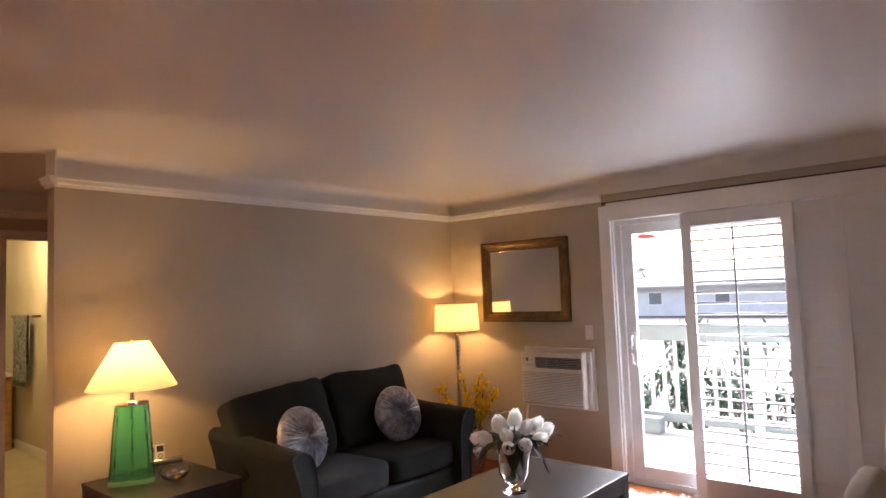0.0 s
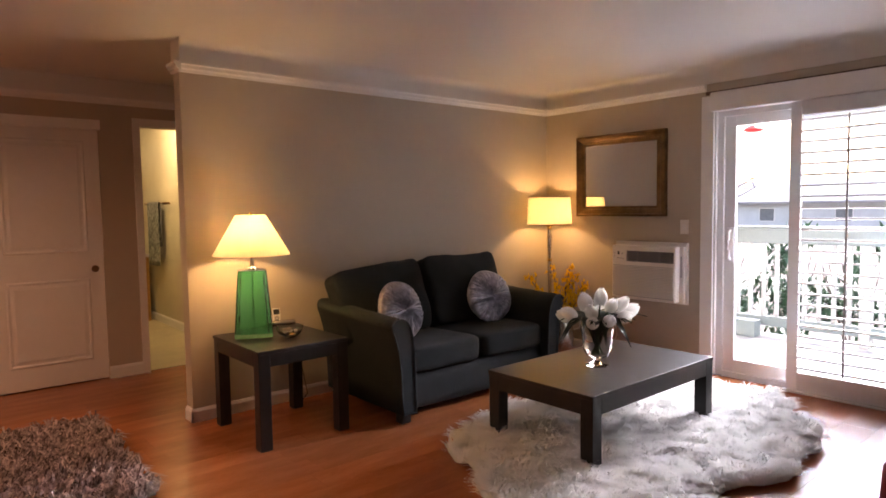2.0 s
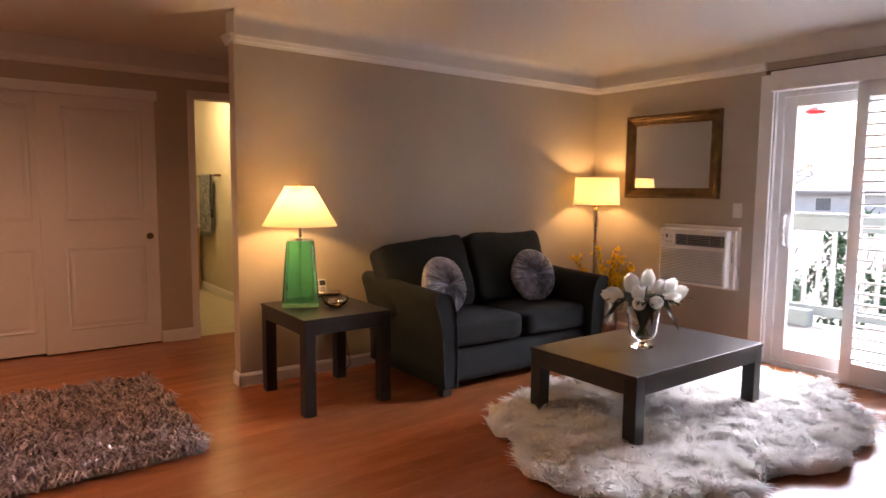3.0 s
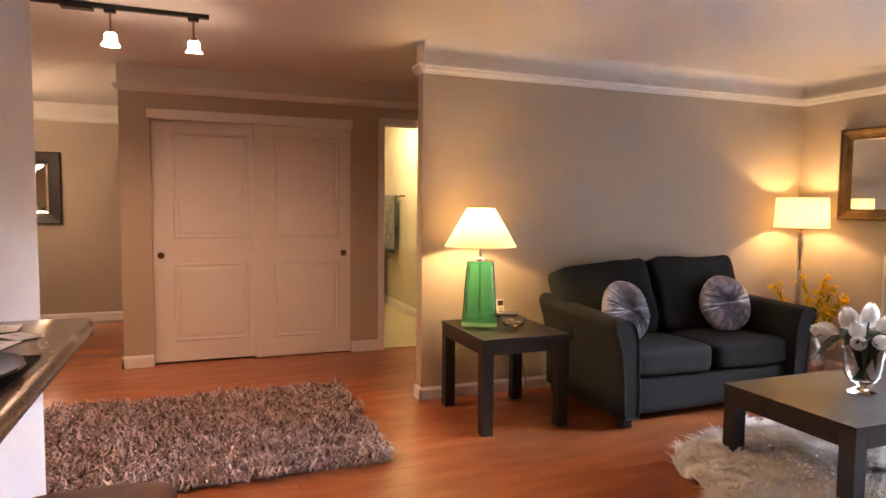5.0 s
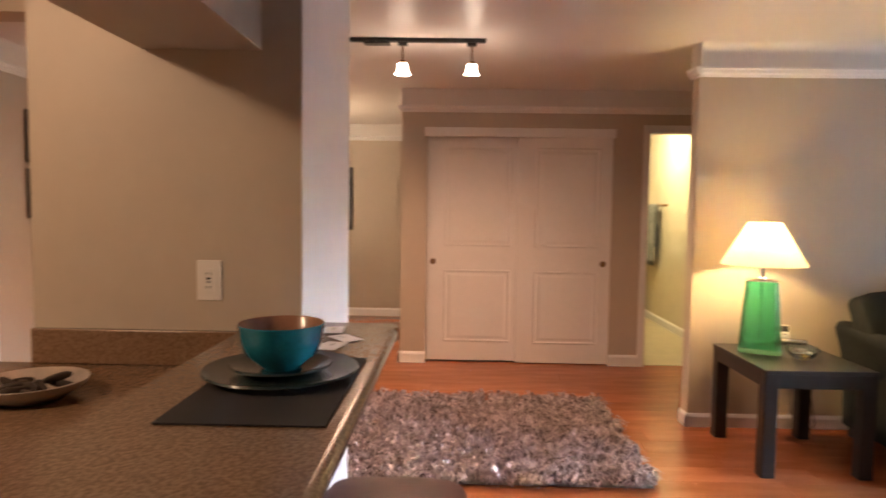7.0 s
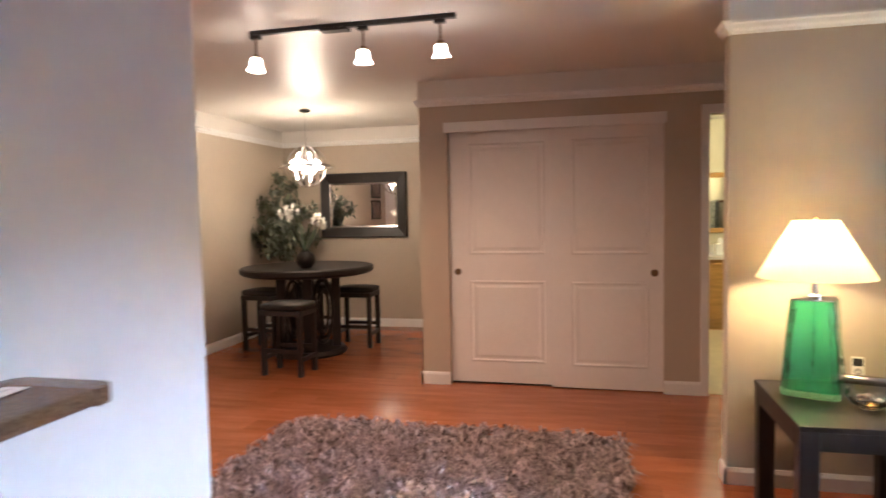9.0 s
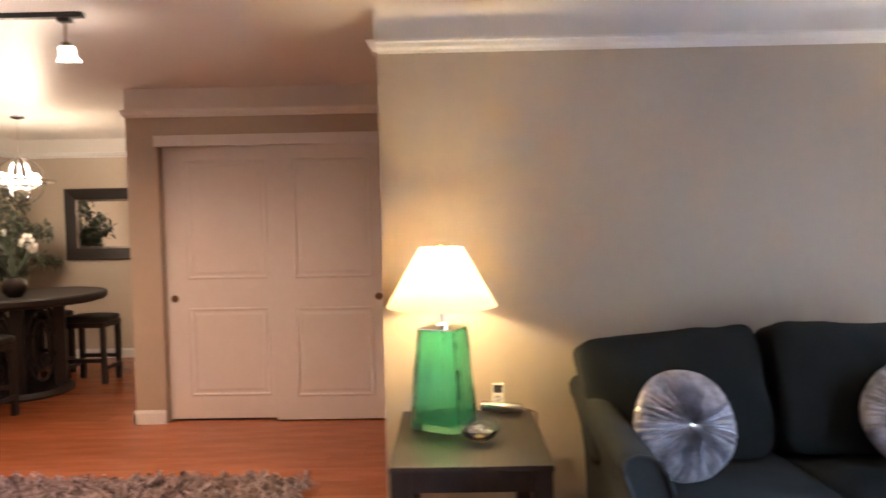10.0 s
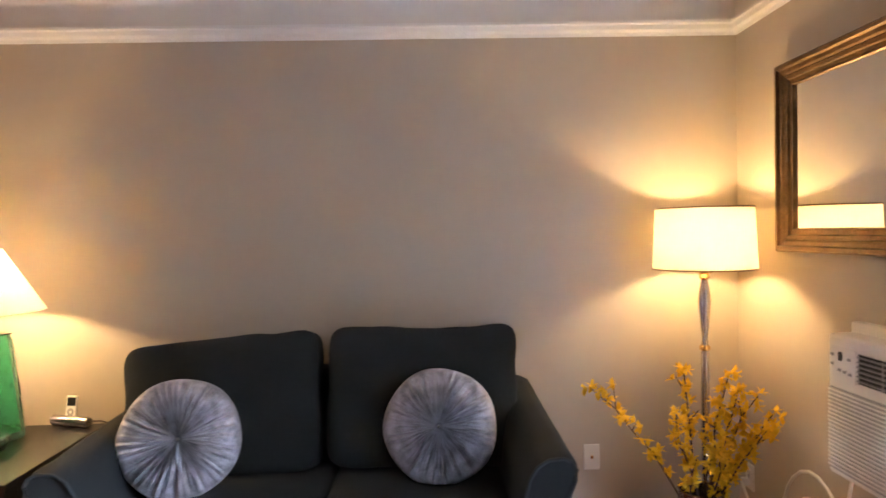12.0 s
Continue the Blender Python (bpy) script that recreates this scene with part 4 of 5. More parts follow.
# wall mirror
mr = thing("wall_mirror", (-3.25, YN, 1.258), "rectangular mirror in an antique gold and brown frame", "mirror")


def framed(root, a0, a1, z0, z1, axis, at, side, prof, material, name="frame"):
    """A mitred frame; prof: (inset, depth) pairs."""
    bm = bmesh.new()
    loops = []
    for i, d in prof:
        c = [(a0 + i, z0 + i), (a1 - i, z0 + i), (a1 - i, z1 - i), (a0 + i, z1 - i)]
        loops.append([bm.verts.new((u, at + side * d, v) if axis == "x" else (at + side * d, u, v)) for u, v in c])
    for p, q in zip(loops, loops[1:]):
        for i in range(4):
            bm.faces.new((p[i], p[(i + 1) % 4], q[(i + 1) % 4], q[i]))
    return part(name, bm, material, root)


framed(mr, -3.706, -2.799, 1.258, 1.983, "x", YN, -1, [(0, 0), (0, 0.042), (0.008, 0.050), (0.020, 0.050), (0.026, 0.040), (0.038, 0.037), (0.048, 0.030)], M_GOLD, "outer_frame")
framed(mr, -3.706, -2.799, 1.258, 1.983, "x", YN, -1, [(0.046, 0.029), (0.050, 0.034), (0.062, 0.030), (0.066, 0.022), (0.078, 0.020), (0.086, 0.024), (0.092, 0.010)], M_GOLD, "inner_frame")
part("mirror_glass", box(-3.706 + 0.088, -2.799 - 0.088, YN - 0.014, YN - 0.010, 1.258 + 0.088, 1.983 - 0.088), M_MIRROR, mr)

# through-wall air conditioner
ac = thing("air_conditioner", (-2.93, YN, 0.55), "white through-wall air conditioner with grey grille", "air conditioner")
A0, A1, B0, B1, AY = -3.27, -2.60, 0.545, 1.01, YN - 0.13
part("sleeve", box(A0, A1, YN - 0.04, YN, B0 - 0.01, B1 + 0.03, 0.006), M_PLASTIC, ac)
bm = box(A0 + 0.02, A1 - 0.05, AY, YN - 0.04, B0 + 0.01, B1, 0.012)
part("front_cover", bm, M_PLASTIC, ac)
part("side_trim", box(A1 - 0.05, A1 - 0.01, AY + 0.06, YN - 0.04, B0 + 0.005, B1, 0.006), M_PLASTIC, ac)
part("side_slot", box(A1 - 0.036, A1 - 0.028, AY + 0.056, AY + 0.0605, 0.76, 0.93), M_GREYP, ac)
part("grille_recess", box(A0 + 0.035, A1 - 0.065, AY - 0.003, AY - 0.0005, B0 + 0.03, 0.84), M_GREYP, ac)
for i in range(20):
    z = B0 + 0.04 + i * 0.0128
    part("grille_slat", box(A0 + 0.035, A1 - 0.065, AY - 0.010, AY - 0.0032, z, z + 0.0065), M_PLASTIC, ac)
part("outlet_recess", box(-3.10, A1 - 0.065, AY - 0.003, AY - 0.0005, 0.875, 0.965), M_BLACK, ac)
for i in range(6):
    z = 0.882 + i * 0.0145
    part("vane", box(-3.10, A1 - 0.065, AY - 0.009, AY - 0.0032, z, z + 0.004), M_GREYP, ac)
for i in range(5):
    x = -3.09 + i * 0.1
    part("divider", box(x, x + 0.004, AY - 0.011, AY - 0.0092, 0.876, 0.964), M_GREYP, ac)
part("control_panel", box(-3.235, -3.112, AY - 0.004, AY - 0.0005, 0.868, 0.972, 0.001), M_PLASTIC, ac)
for i, (x, z) in enumerate(((-3.22, 0.945), (-3.22, 0.915), (-3.185, 0.90), (-3.16, 0.898), (-3.135, 0.895), (-3.14, 0.94))):
    part("button", box(x - 0.007, x + 0.007, AY - 0.007, AY - 0.0042, z - 0.004, z + 0.004), M_GREYP, ac)
part("display", box(-3.19, -3.172, AY - 0.006, AY - 0.0042, 0.93, 0.958), M_BLACK, ac)


def wall_plate(name, m, kind, label):
    """A plate in the local x-z plane, facing -y."""
    t = thing(name, m.translation, label, name.replace("_", " "))
    bm = box(-0.036, 0.036, -0.006, 0, -0.058, 0.058, 0.002)
    bm.transform(m)
    part("plate", bm, M_PLASTIC, t)
    bits = {"switch": [(-0.012, 0.012, -0.022, 0.022, M_WHITE, "rocker")], "outlet": [(-0.017, 0.017, -0.034, 0.034, M_PLASTIC, "receptacle")], "jack": [(-0.007, 0.007, -0.007, 0.007, M_BRASS, "jack")]}[kind]
    for a, b, c, d, mm, nm in bits:
        bm = box(a, b, -0.009, -0.0062, c, d, 0.001)
        bm.transform(m)
        part(nm, bm, mm, t)
    if kind == "outlet":
        for z in (-0.02, 0.02):
            for x in (-0.006, 0.006):
                bm = box(x - 0.0012, x + 0.0012, -0.0098, -0.0091, z - 0.004, z + 0.004)
                bm.transform(m)
                part("slot", bm, M_BLACK, t)
        for z in (-0.004, 0.006):
            bm = box(-0.006, 0.006, -0.0105, -0.0091, z - 0.003, z + 0.003)
            bm.transform(m)
            part("test_button", bm, M_BLACK if z > 0 else M_GREYP, t)


wall_plate("light_switch", pose(-2.645, YN, 1.17), "switch", "white rocker light switch on the taupe wall")
wall_plate("cable_outlet", pose(XW, 4.80, 0.315, 0, 0, 90), "jack", "white cable wall plate near the floor")
wall_plate("wall_outlet", pose(-4.0, YN, 0.24), "outlet", "white wall outlet with a plugged cord")

# rugs
def shag(name, inside, bounds, count, length, lean, width, material, parent, seed, lift=0.012, clump=0.0):
    r = np.random.RandomState(seed)
    x0, x1, y0, y1 = bounds
    p = np.stack([r.uniform(x0, x1, count * 2), r.uniform(y0, y1, count * 2)], 1)
    p = p[inside(p)][:count]
    k = len(p)
    hump = np.zeros(k)
    if clump:
        hump = 0.028 * np.clip(np.sin(p[:, 0] * 23 + 2.2 * np.sin(p[:, 1] * 9)) * np.sin(p[:, 1] * 21 + 2.0 * np.sin(p[:, 0] * 12)) + 0.3, 0, 1)
    roots = np.column_stack([p, lift + hump])
    ang = r.uniform(0, 2 * np.pi, k)
    if clump:
        ang = clump * np.sin(p[:, 0] * 17 + 2 * np.sin(p[:, 1] * 11)) + clump * np.cos(p[:, 1] * 19 + 2 * np.sin(p[:, 0] * 13)) + r.normal(0, 0.5, k) + p[:, 0] * 2
    L = length * r.uniform(0.6, 1.25, k)
    tl = lean * r.uniform(0.5, 1.3, k)
    d = np.stack([np.cos(ang) * tl, np.sin(ang) * tl, np.ones(k)], 1)
    d /= np.linalg.norm(d, axis=1, keepdims=True)
    mids = roots + d * (L * 0.6)[:, None] + np.array([0, 0, 0.15]) * L[:, None]
    tips = roots + d * L[:, None] + np.stack([np.cos(ang), np.sin(ang), np.zeros(k) - 0.2], 1) * (L * 0.25)[:, None]
    tips[:, 2] = np.maximum(tips[:, 2], 0.004)
    ob = strips(name, roots, tips, mids, width * r.uniform(0.6, 1.3, k), material, parent)
    ob.location = -Vector(parent.location)
    ob["kind"] = "stuff"
    return ob


def yarn(name, lo, hi, rough, sheen):
    m = mat(name, lo, rough, sheen=sheen)
    n, l = m.node_tree.nodes, m.node_tree.links
    g = n.new("ShaderNodeNewGeometry")
    ramp = n.new("ShaderNodeValToRGB")
    ramp.color_ramp.elements[0].color, ramp.color_ramp.elements[1].color = (*lo, 1), (*hi, 1)
    l.new(g.outputs["Random Per Island"], ramp.inputs[0]), l.new(ramp.outputs[0], n["Principled BSDF"].inputs["Base Color"])
    return m


M_SHAG = yarn("grey_brown_yarn", (0.055, 0.028, 0.027), (0.58, 0.44, 0.45), 0.25, 0.1)
M_FUR = cloth_shade("white_fur", (0.90, 0.89, 0.87), 0.35)
GX0, GX1, GY0, GY1 = -4.56, -3.12, -0.58, 1.52
gr = thing("shag_rug", ((GX0 + GX1) / 2, (GY0 + GY1) / 2, 0), "grey-brown long shag rug on the wooden floor", "rug")
part("backing", box(GX0 + 0.025, GX1 - 0.025, GY0 + 0.025, GY1 - 0.025, 0.001, 0.014, 0.004), M_BACKING, gr)


def tufted_yarn(bounds, tufts, per, parent, seed):
    """Long flat yarn in tufts that flop over one another."""
    r = np.random.RandomState(seed)
    x0, x1, y0, y1 = bounds
    k = tufts * per
    c = np.repeat(np.stack([r.uniform(x0, x1, tufts), r.uniform(y0, y1, tufts)], 1), per, axis=0)
    p = c + r.normal(0, 0.010, (k, 2))
    ang = np.repeat(r.uniform(0, 2 * np.pi, tufts), per) + r.normal(0, 0.75, k)
    L = np.repeat(r.uniform(0.060, 0.105, tufts), per) * r.uniform(0.75, 1.2, k)
    rise = np.repeat(r.uniform(0.25, 0.95, tufts), per) * r.uniform(0.6, 1.3, k)
    out = np.stack([np.cos(ang), np.sin(ang)], 1)
    roots = np.column_stack([p, np.full(k, 0.013)])
    mids = np.column_stack([p + out * (L * 0.30)[:, None], 0.016 + L * 0.55 * rise + 0.012])
    tips = np.column_stack([p + out * (L * 0.90)[:, None], 0.012 + L * 0.42 * rise])
    ob = strips("yarn", roots, tips, mids, r.uniform(0.0030, 0.0062, k), M_SHAG, parent)
    ob.location = -Vector(parent.location)
    ob["kind"] = "stuff"


tufted_yarn((GX0, GX1, GY0, GY1), 2600, 11, gr, 3)

RC = (-2.02, 3.86)


def fur_edge(a):
    c, s = np.cos(a), np.sin(a)
    r = 1.0 / (np.abs(c / 0.78) ** 3.2 + np.abs(s / 1.16) ** 3.2) ** (1 / 3.2)
    return r * (1 + 0.065 * np.sin(4 * a + 0.9) + 0.045 * np.sin(9 * a + 2.0) + 0.02 * np.sin(15 * a))


def in_fur(p):
    d = p - np.array(RC)
    return np.hypot(d[:, 0], d[:, 1]) < fur_edge(np.arctan2(d[:, 1], d[:, 0]))


wr = thing("sheepskin_rug", (*RC, 0), "white long-haired sheepskin rug with a scalloped edge under the coffee table", "rug")
edge = [(RC[0] + 0.93 * float(fur_edge(a)) * math.cos(a), RC[1] + 0.93 * float(fur_edge(a)) * math.sin(a)) for a in np.linspace(-math.pi, math.pi, 160, endpoint=False)]
part("hide", prism(edge, "z", 0.001, 0.02), M_FUR, wr)
shag("fur", in_fur, (-3.0, -1.0, 2.5, 5.2), 120000, 0.080, 1.6, 0.0034, M_FUR, wr, 7, 0.016, 1.6)

# armchair and pouf by the shutters
M_CREAM = mat("cream_upholstery", (0.66, 0.62, 0.54), 0.85, var=0.06, scale=6, bump=0.2, bump_scale=380)
M_REDFAB = mat("red_upholstery", (0.30, 0.022, 0.02), 0.75, var=0.15, scale=8, bump=0.2, bump_scale=300)
ch = thing("armchair", (-0.33, 4.42, 0), "cream upholstered armchair beside the shutters", "chair")
part("seat_base", cushion((0.52, 0.62, 0.20), Matrix.Translation((-0.33, 4.40, 0.22)), 12, cuts=6, rough=0.002), M_CREAM, ch, smooth=True, sharp=60)
part("seat_cushion", cushion((0.50, 0.56, 0.13), Matrix.Translation((-0.33, 4.38, 0.385)), 7, (0, 0, 0.015), 8), M_CREAM, ch, smooth=True, sharp=70)
for sx in (-1, 1):
    part("armrest", cushion((0.12, 0.70, 0.46), Matrix.Translation((-0.33 + sx * 0.31, 4.42, 0.34)), 6, (0.01, 0.01, 0.01), 8), M_CREAM, ch, smooth=True, sharp=70)
part("backrest", cushion((0.52, 0.14, 0.62), pose(-0.33, 4.76, 0.52, -8, 0, 0), 6, (0.0, 0.02, 0.01), 8), M_CREAM, ch, smooth=True, sharp=70)
for sx in (-1, 1):
    for sy in (-1, 1):
        part("leg", lathe([(0, 0), (0.014, 0), (0.024, 0.13), (0, 0.13)], (-0.33 + sx * 0.29, 4.42 + sy * 0.29, 0), 12), M_ESPR, ch, "dark tapered wooden leg", True)
pf = thing("pouf", (-0.50, 3.60, 0), "round red fabric pouf on the wooden floor", "pouf")
part("cover", lathe([(0, 0), (0.20, 0), (0.235, 0.03), (0.245, 0.17), (0.235, 0.31), (0.20, 0.345), (0.10, 0.355), (0, 0.357)], (-0.50, 3.60, 0), 40), M_REDFAB, pf, smooth=True)
part("piping", lathe([(0.214, 0.330), (0.222, 0.336), (0.218, 0.345), (0.210, 0.342), (0.214, 0.330)], (-0.50, 3.60, 0), 40), M_REDFAB, pf, smooth=True)

# power cord of the air conditioner
pc = thing("power_cord", (-3.9, YN, 0.2), "white power cord looping from the wall outlet", "cord")
part("plug", box(-4.015, -3.985, YN - 0.04, YN - 0.0105, 0.205, 0.235, 0.004), M_PLASTIC, pc)
loop = [(-4.0, YN - 0.042, 0.22), (-3.93, YN - 0.05, 0.17), (-3.80, YN - 0.05, 0.16)]
loop += [(-3.46 - 0.21 * math.cos(q), YN - 0.05, 0.16 + 0.30 * math.sin(q)) for q in np.linspace(0.15, 3.0, 12)]
loop += [(-3.30, YN - 0.05, 0.10), (-3.42, YN - 0.055, 0.05), (-3.55, YN - 0.06, 0.15)]
loop += [(-3.45 - 0.11 * math.cos(q), YN - 0.065, 0.20 + 0.17 * math.sin(q)) for q in np.linspace(0.2, 2.8, 9)]
loop += [(-3.28, YN - 0.06, 0.35), (-3.24, YN - 0.05, 0.56)]
part("cable", tube(loop, 0.006, 8), M_PLASTIC, pc, smooth=True)

# ---- track light ----
tr = thing("track_light", (-4.06, 0.06, ZC), "black ceiling track with three lit glass heads", "track light")
part("rail", box(-4.055, -4.02, -0.53, 0.655, ZC - 0.024, ZC, 0.002), M_BLACK, tr)
part("feed_box", box(-4.07, -4.005, -0.10, 0.06, ZC - 0.040, ZC - 0.0245, 0.003), M_BLACK, tr)
for y, tilt in ((-0.50, -6), (0.14, 0), (0.57, 12)):
    h = part("adapter", box(-4.055, -4.02, y - 0.03, y + 0.03, ZC - 0.045, ZC - 0.0245, 0.003), M_BLACK, tr)
    part("stem", tube([(-4.0375, y, ZC - 0.045), (-4.0375, y, ZC - 0.135)], 0.006, 8), M_BRONZE, h)
    m = pose(-4.0375, y, ZC - 0.135, 0, tilt, 0)
    b = lathe([(0, 0), (0.018, 0.0), (0.02, -0.02), (0.016, -0.03), (0, -0.03)], seg=20)
    b.transform(m)
    part("socket", b, M_BRONZE, h, smooth=True)
    b = lathe([(0.02, -0.022), (0.034, -0.024), (0.040, -0.032), (0.043, -0.078), (0.041, -0.082), (0.045, -0.085), (0.064, -0.112), (0.061, -0.112), (0.042, -0.088), (0.038, -0.080), (0.038, -0.034), (0.018, -0.026)], seg=28)
    b.transform(Matrix.Scale(0.78, 4))
    b.transform(m)
    part("glass_shade", b, M_BULBGLASS, h, "lit frosted glass bell", True)

# ---- dining room ----
DX, DY = -6.62, -1.45
dt = thing("dining_table", (DX, DY, 0), "round espresso counter-height dining table on a looped pedestal", "table")
part("tabletop", lathe([(0, 0.80), (0.60, 0.80), (0.64, 0.812), (0.66, 0.83), (0.66, 0.868), (0.645, 0.88), (0, 0.88)], (DX, DY, 0), 64), M_ESPR, dt, smooth=True, sharp=30)
for a in range(4):
    an = a * math.pi / 2 + 0.4
    c, s = math.cos(an), math.sin(an)
    m = Matrix.Translation((DX + 0.27 * c, DY + 0.27 * s, 0)) @ Matrix.Rotation(an, 4, "Z")
    b = box(-0.045, 0.045, -0.045, 0.045, 0, 0.80, 0.005)
    b.transform(m)
    part("leg", b, M_ESPR, dt)
    an2 = an + math.pi / 4
    for k, (w, h) in enumerate(((0.13, 0.31), (0.075, 0.22))):
        b = tube([(w * math.cos(q), 0, 0.43 + h * math.sin(q)) for q in np.linspace(0, 2 * math.pi, 33)], 0.016, 8)
        b.transform(Matrix.Translation((DX + 0.2 * math.cos(an2), DY + 0.2 * math.sin(an2), 0)) @ Matrix.Rotation(an2 + math.pi / 2, 4, "Z"))
        part("loop", b, M_ESPR, dt, smooth=True)
part("plinth", lathe([(0, 0), (0.36, 0), (0.37, 0.02), (0.35, 0.06), (0, 0.06)], (DX, DY, 0), 40), M_ESPR, dt, smooth=True, sharp=30)


def stool(x, y, rz, group="dining stools"):
    t = thing("counter_stool", (0, 0, 0), "backless espresso counter stool with a dark saddle seat", "stool", group)
    g = cushion((0.42, 0.34, 0.06), Matrix.Translation((0, 0, 0.60)), 6, (0, 0, 0.012), 6, 0.001)
    part("seat", g, M_BLKLEATHER, t, smooth=True, sharp=60)
    part("seat_frame", box(-0.198, 0.198, -0.155, 0.155, 0.525, 0.572, 0.003), M_ESPR, t)
    for sx in (-1, 1):
        for sy in (-1, 1):
            part("leg", prism([(sx * 0.155, sy * 0.11), (sx * 0.195, sy * 0.11), (sx * 0.195, sy * 0.15), (sx * 0.155, sy * 0.15)], "z", 0, 0.525), M_ESPR, t)
    for sy in (-1, 1):
        part("stretcher", box(-0.17, 0.17, sy * 0.13 - 0.012, sy * 0.13 + 0.012, 0.20, 0.235), M_ESPR, t)
    for sx in (-1, 1):
        part("stretcher", box(sx * 0.19 - 0.012, sx * 0.19 + 0.012, -0.11, 0.11, 0.13, 0.165), M_ESPR, t)
    t.matrix_basis = pose(x, y, 0, 0, 0, rz)
    return t


s0 = stool(-5.82, -1.27, 88)
for x, y, rz in ((-6.70, -1.97, 84), (-7.02, -1.08, 90), (-7.30, -1.7, 80)):
    copy_thing(s0, pose(x, y, 0, 0, 0, rz))

cl = thing("chandelier", (DX, DY + 0.02, ZC), "lit orb chandelier of crossing chrome bands", "chandelier")
CZ, CX, CY = 1.87, DX, DY + 0.02
part("canopy", lathe([(0, ZC), (0.06, ZC), (0.058, ZC - 0.015), (0.02, ZC - 0.03), (0, ZC - 0.03)], (CX, CY, 0), 28), M_CHROME, cl, smooth=True)
part("rod", tube([(CX, CY, ZC - 0.03), (CX, CY, CZ - 0.02)], 0.005, 8), M_CHROME, cl)
for k in range(4):
    b = bmesh.new()
    R, w = 0.205, 0.009
    rows = [[b.verts.new((rr * math.cos(q), o, rr * math.sin(q))) for rr, o in ((R, -w), (R, w), (R - 0.004, w), (R - 0.004, -w))] for q in np.linspace(0, 2 * math.pi, 48, endpoint=False)]
    for i in range(48):
        p, q = rows[i], rows[(i + 1) % 48]
        for j in range(4):
            b.faces.new((p[j], p[(j + 1) % 4], q[(j + 1) % 4], q[j]))
    b.transform(Matrix.Translation((CX, CY, CZ)) @ Matrix.Rotation(k * math.pi / 4 + 0.2, 4, "Z"))
    part("band", b, M_CHROME, cl, smooth=True)
part("ring", lathe([(0.27, CZ - 0.010), (0.275, CZ - 0.010), (0.275, CZ + 0.012), (0.27, CZ + 0.012), (0.27, CZ - 0.010)], (CX, CY, 0), 56), M_CHROME, cl, smooth=True)
for k in range(5):
    a = k * 1.2566
    x, y = CX + 0.13 * math.cos(a), CY + 0.13 * math.sin(a)
    part("arm", tube([(CX, CY, CZ - 0.05), (CX + 0.05 * math.cos(a), CY + 0.05 * math.sin(a), CZ - 0.075), (x, y, CZ - 0.05), (x, y, CZ - 0.02)], 0.004, 6), M_CHROME, cl)
    part("candle_bulb", lathe([(0, -0.02), (0.018, -0.015), (0.030, 0.012), (0.025, 0.04), (0.008, 0.07), (0, 0.076)], (x, y, CZ), 14), M_FLAME, cl, "lit candle bulb", True)

dm = thing("framed_mirror", (XD, -1.38, 1.10), "wide mirror in a heavy dark wood frame", "mirror")
framed(dm, -1.935, -0.825, 1.10, 1.89, "y", XD, 1, [(0, 0), (0, 0.03), (0.01, 0.045), (0.09, 0.030), (0.12, 0.024)], M_ESPR, "outer_frame")
framed(dm, -1.935, -0.825, 1.10, 1.89, "y", XD, 1, [(0.119, 0.0235), (0.124, 0.030), (0.142, 0.026), (0.148, 0.012)], M_STEEL, "inner_frame")
part("mirror_glass", box(XD + 0.012, XD + 0.016, -1.935 + 0.146, -0.825 - 0.146, 1.10 + 0.146, 1.89 - 0.146), M_MIRROR, dm)

ov = thing("round_vase", (DX + 0.25, DY + 0.10, 0.88), "round dark ball vase on the dining table", "vase")
OX, OY = DX + 0.25, DY + 0.10
part("vase_body", lathe([(0, 0), (0.05, 0), (0.085, 0.04), (0.095, 0.085), (0.08, 0.13), (0.045, 0.16), (0.045, 0.17), (0.035, 0.17), (0.035, 0.15), (0, 0.14)], (OX, OY, 0.881), 32), M_ESPR, ov, smooth=True)
oc = thing("orchid", (OX, OY, 1.02), "white orchid sprays in the ball vase", "flowers")
r = random.Random(21)
po, mi, ti, wi = [], [], [], []
for k, (dx, dy, h) in enumerate(((0.10, -0.24, 0.40), (0.05, -0.16, 0.42), (0.0, -0.20, 0.36), (0.08, 0.24, 0.30), (0.02, 0.18, 0.33))):
    pts = [Vector((OX + dx * f ** 1.7, OY + dy * f ** 1.7, 1.03 + h * math.sin(f * 1.9) / 0.97)) for f in np.linspace(0, 1, 8)]
    part("stem", tube(pts, 0.005, 6), M_STEM, oc)
    for i in range(6):
        c = pts[5].lerp(pts[7], r.random()) + Vector((r.uniform(-0.04, 0.04), r.uniform(-0.05, 0.05), r.uniform(-0.05, 0.03)))
        for j in range(5):
            a = j * 1.2566
            d = Vector((r.uniform(0.0, 0.02), 0.038 * math.cos(a), 0.038 * math.sin(a)))
            po.append(c), mi.append(c + d * 0.6), ti.append(c + d), wi.append(0.015)
ob = strips("blossoms", np.array(po), np.array(ti), np.array(mi), np.array(wi), M_TULIP, oc)
ob.location = -Vector(oc.location)
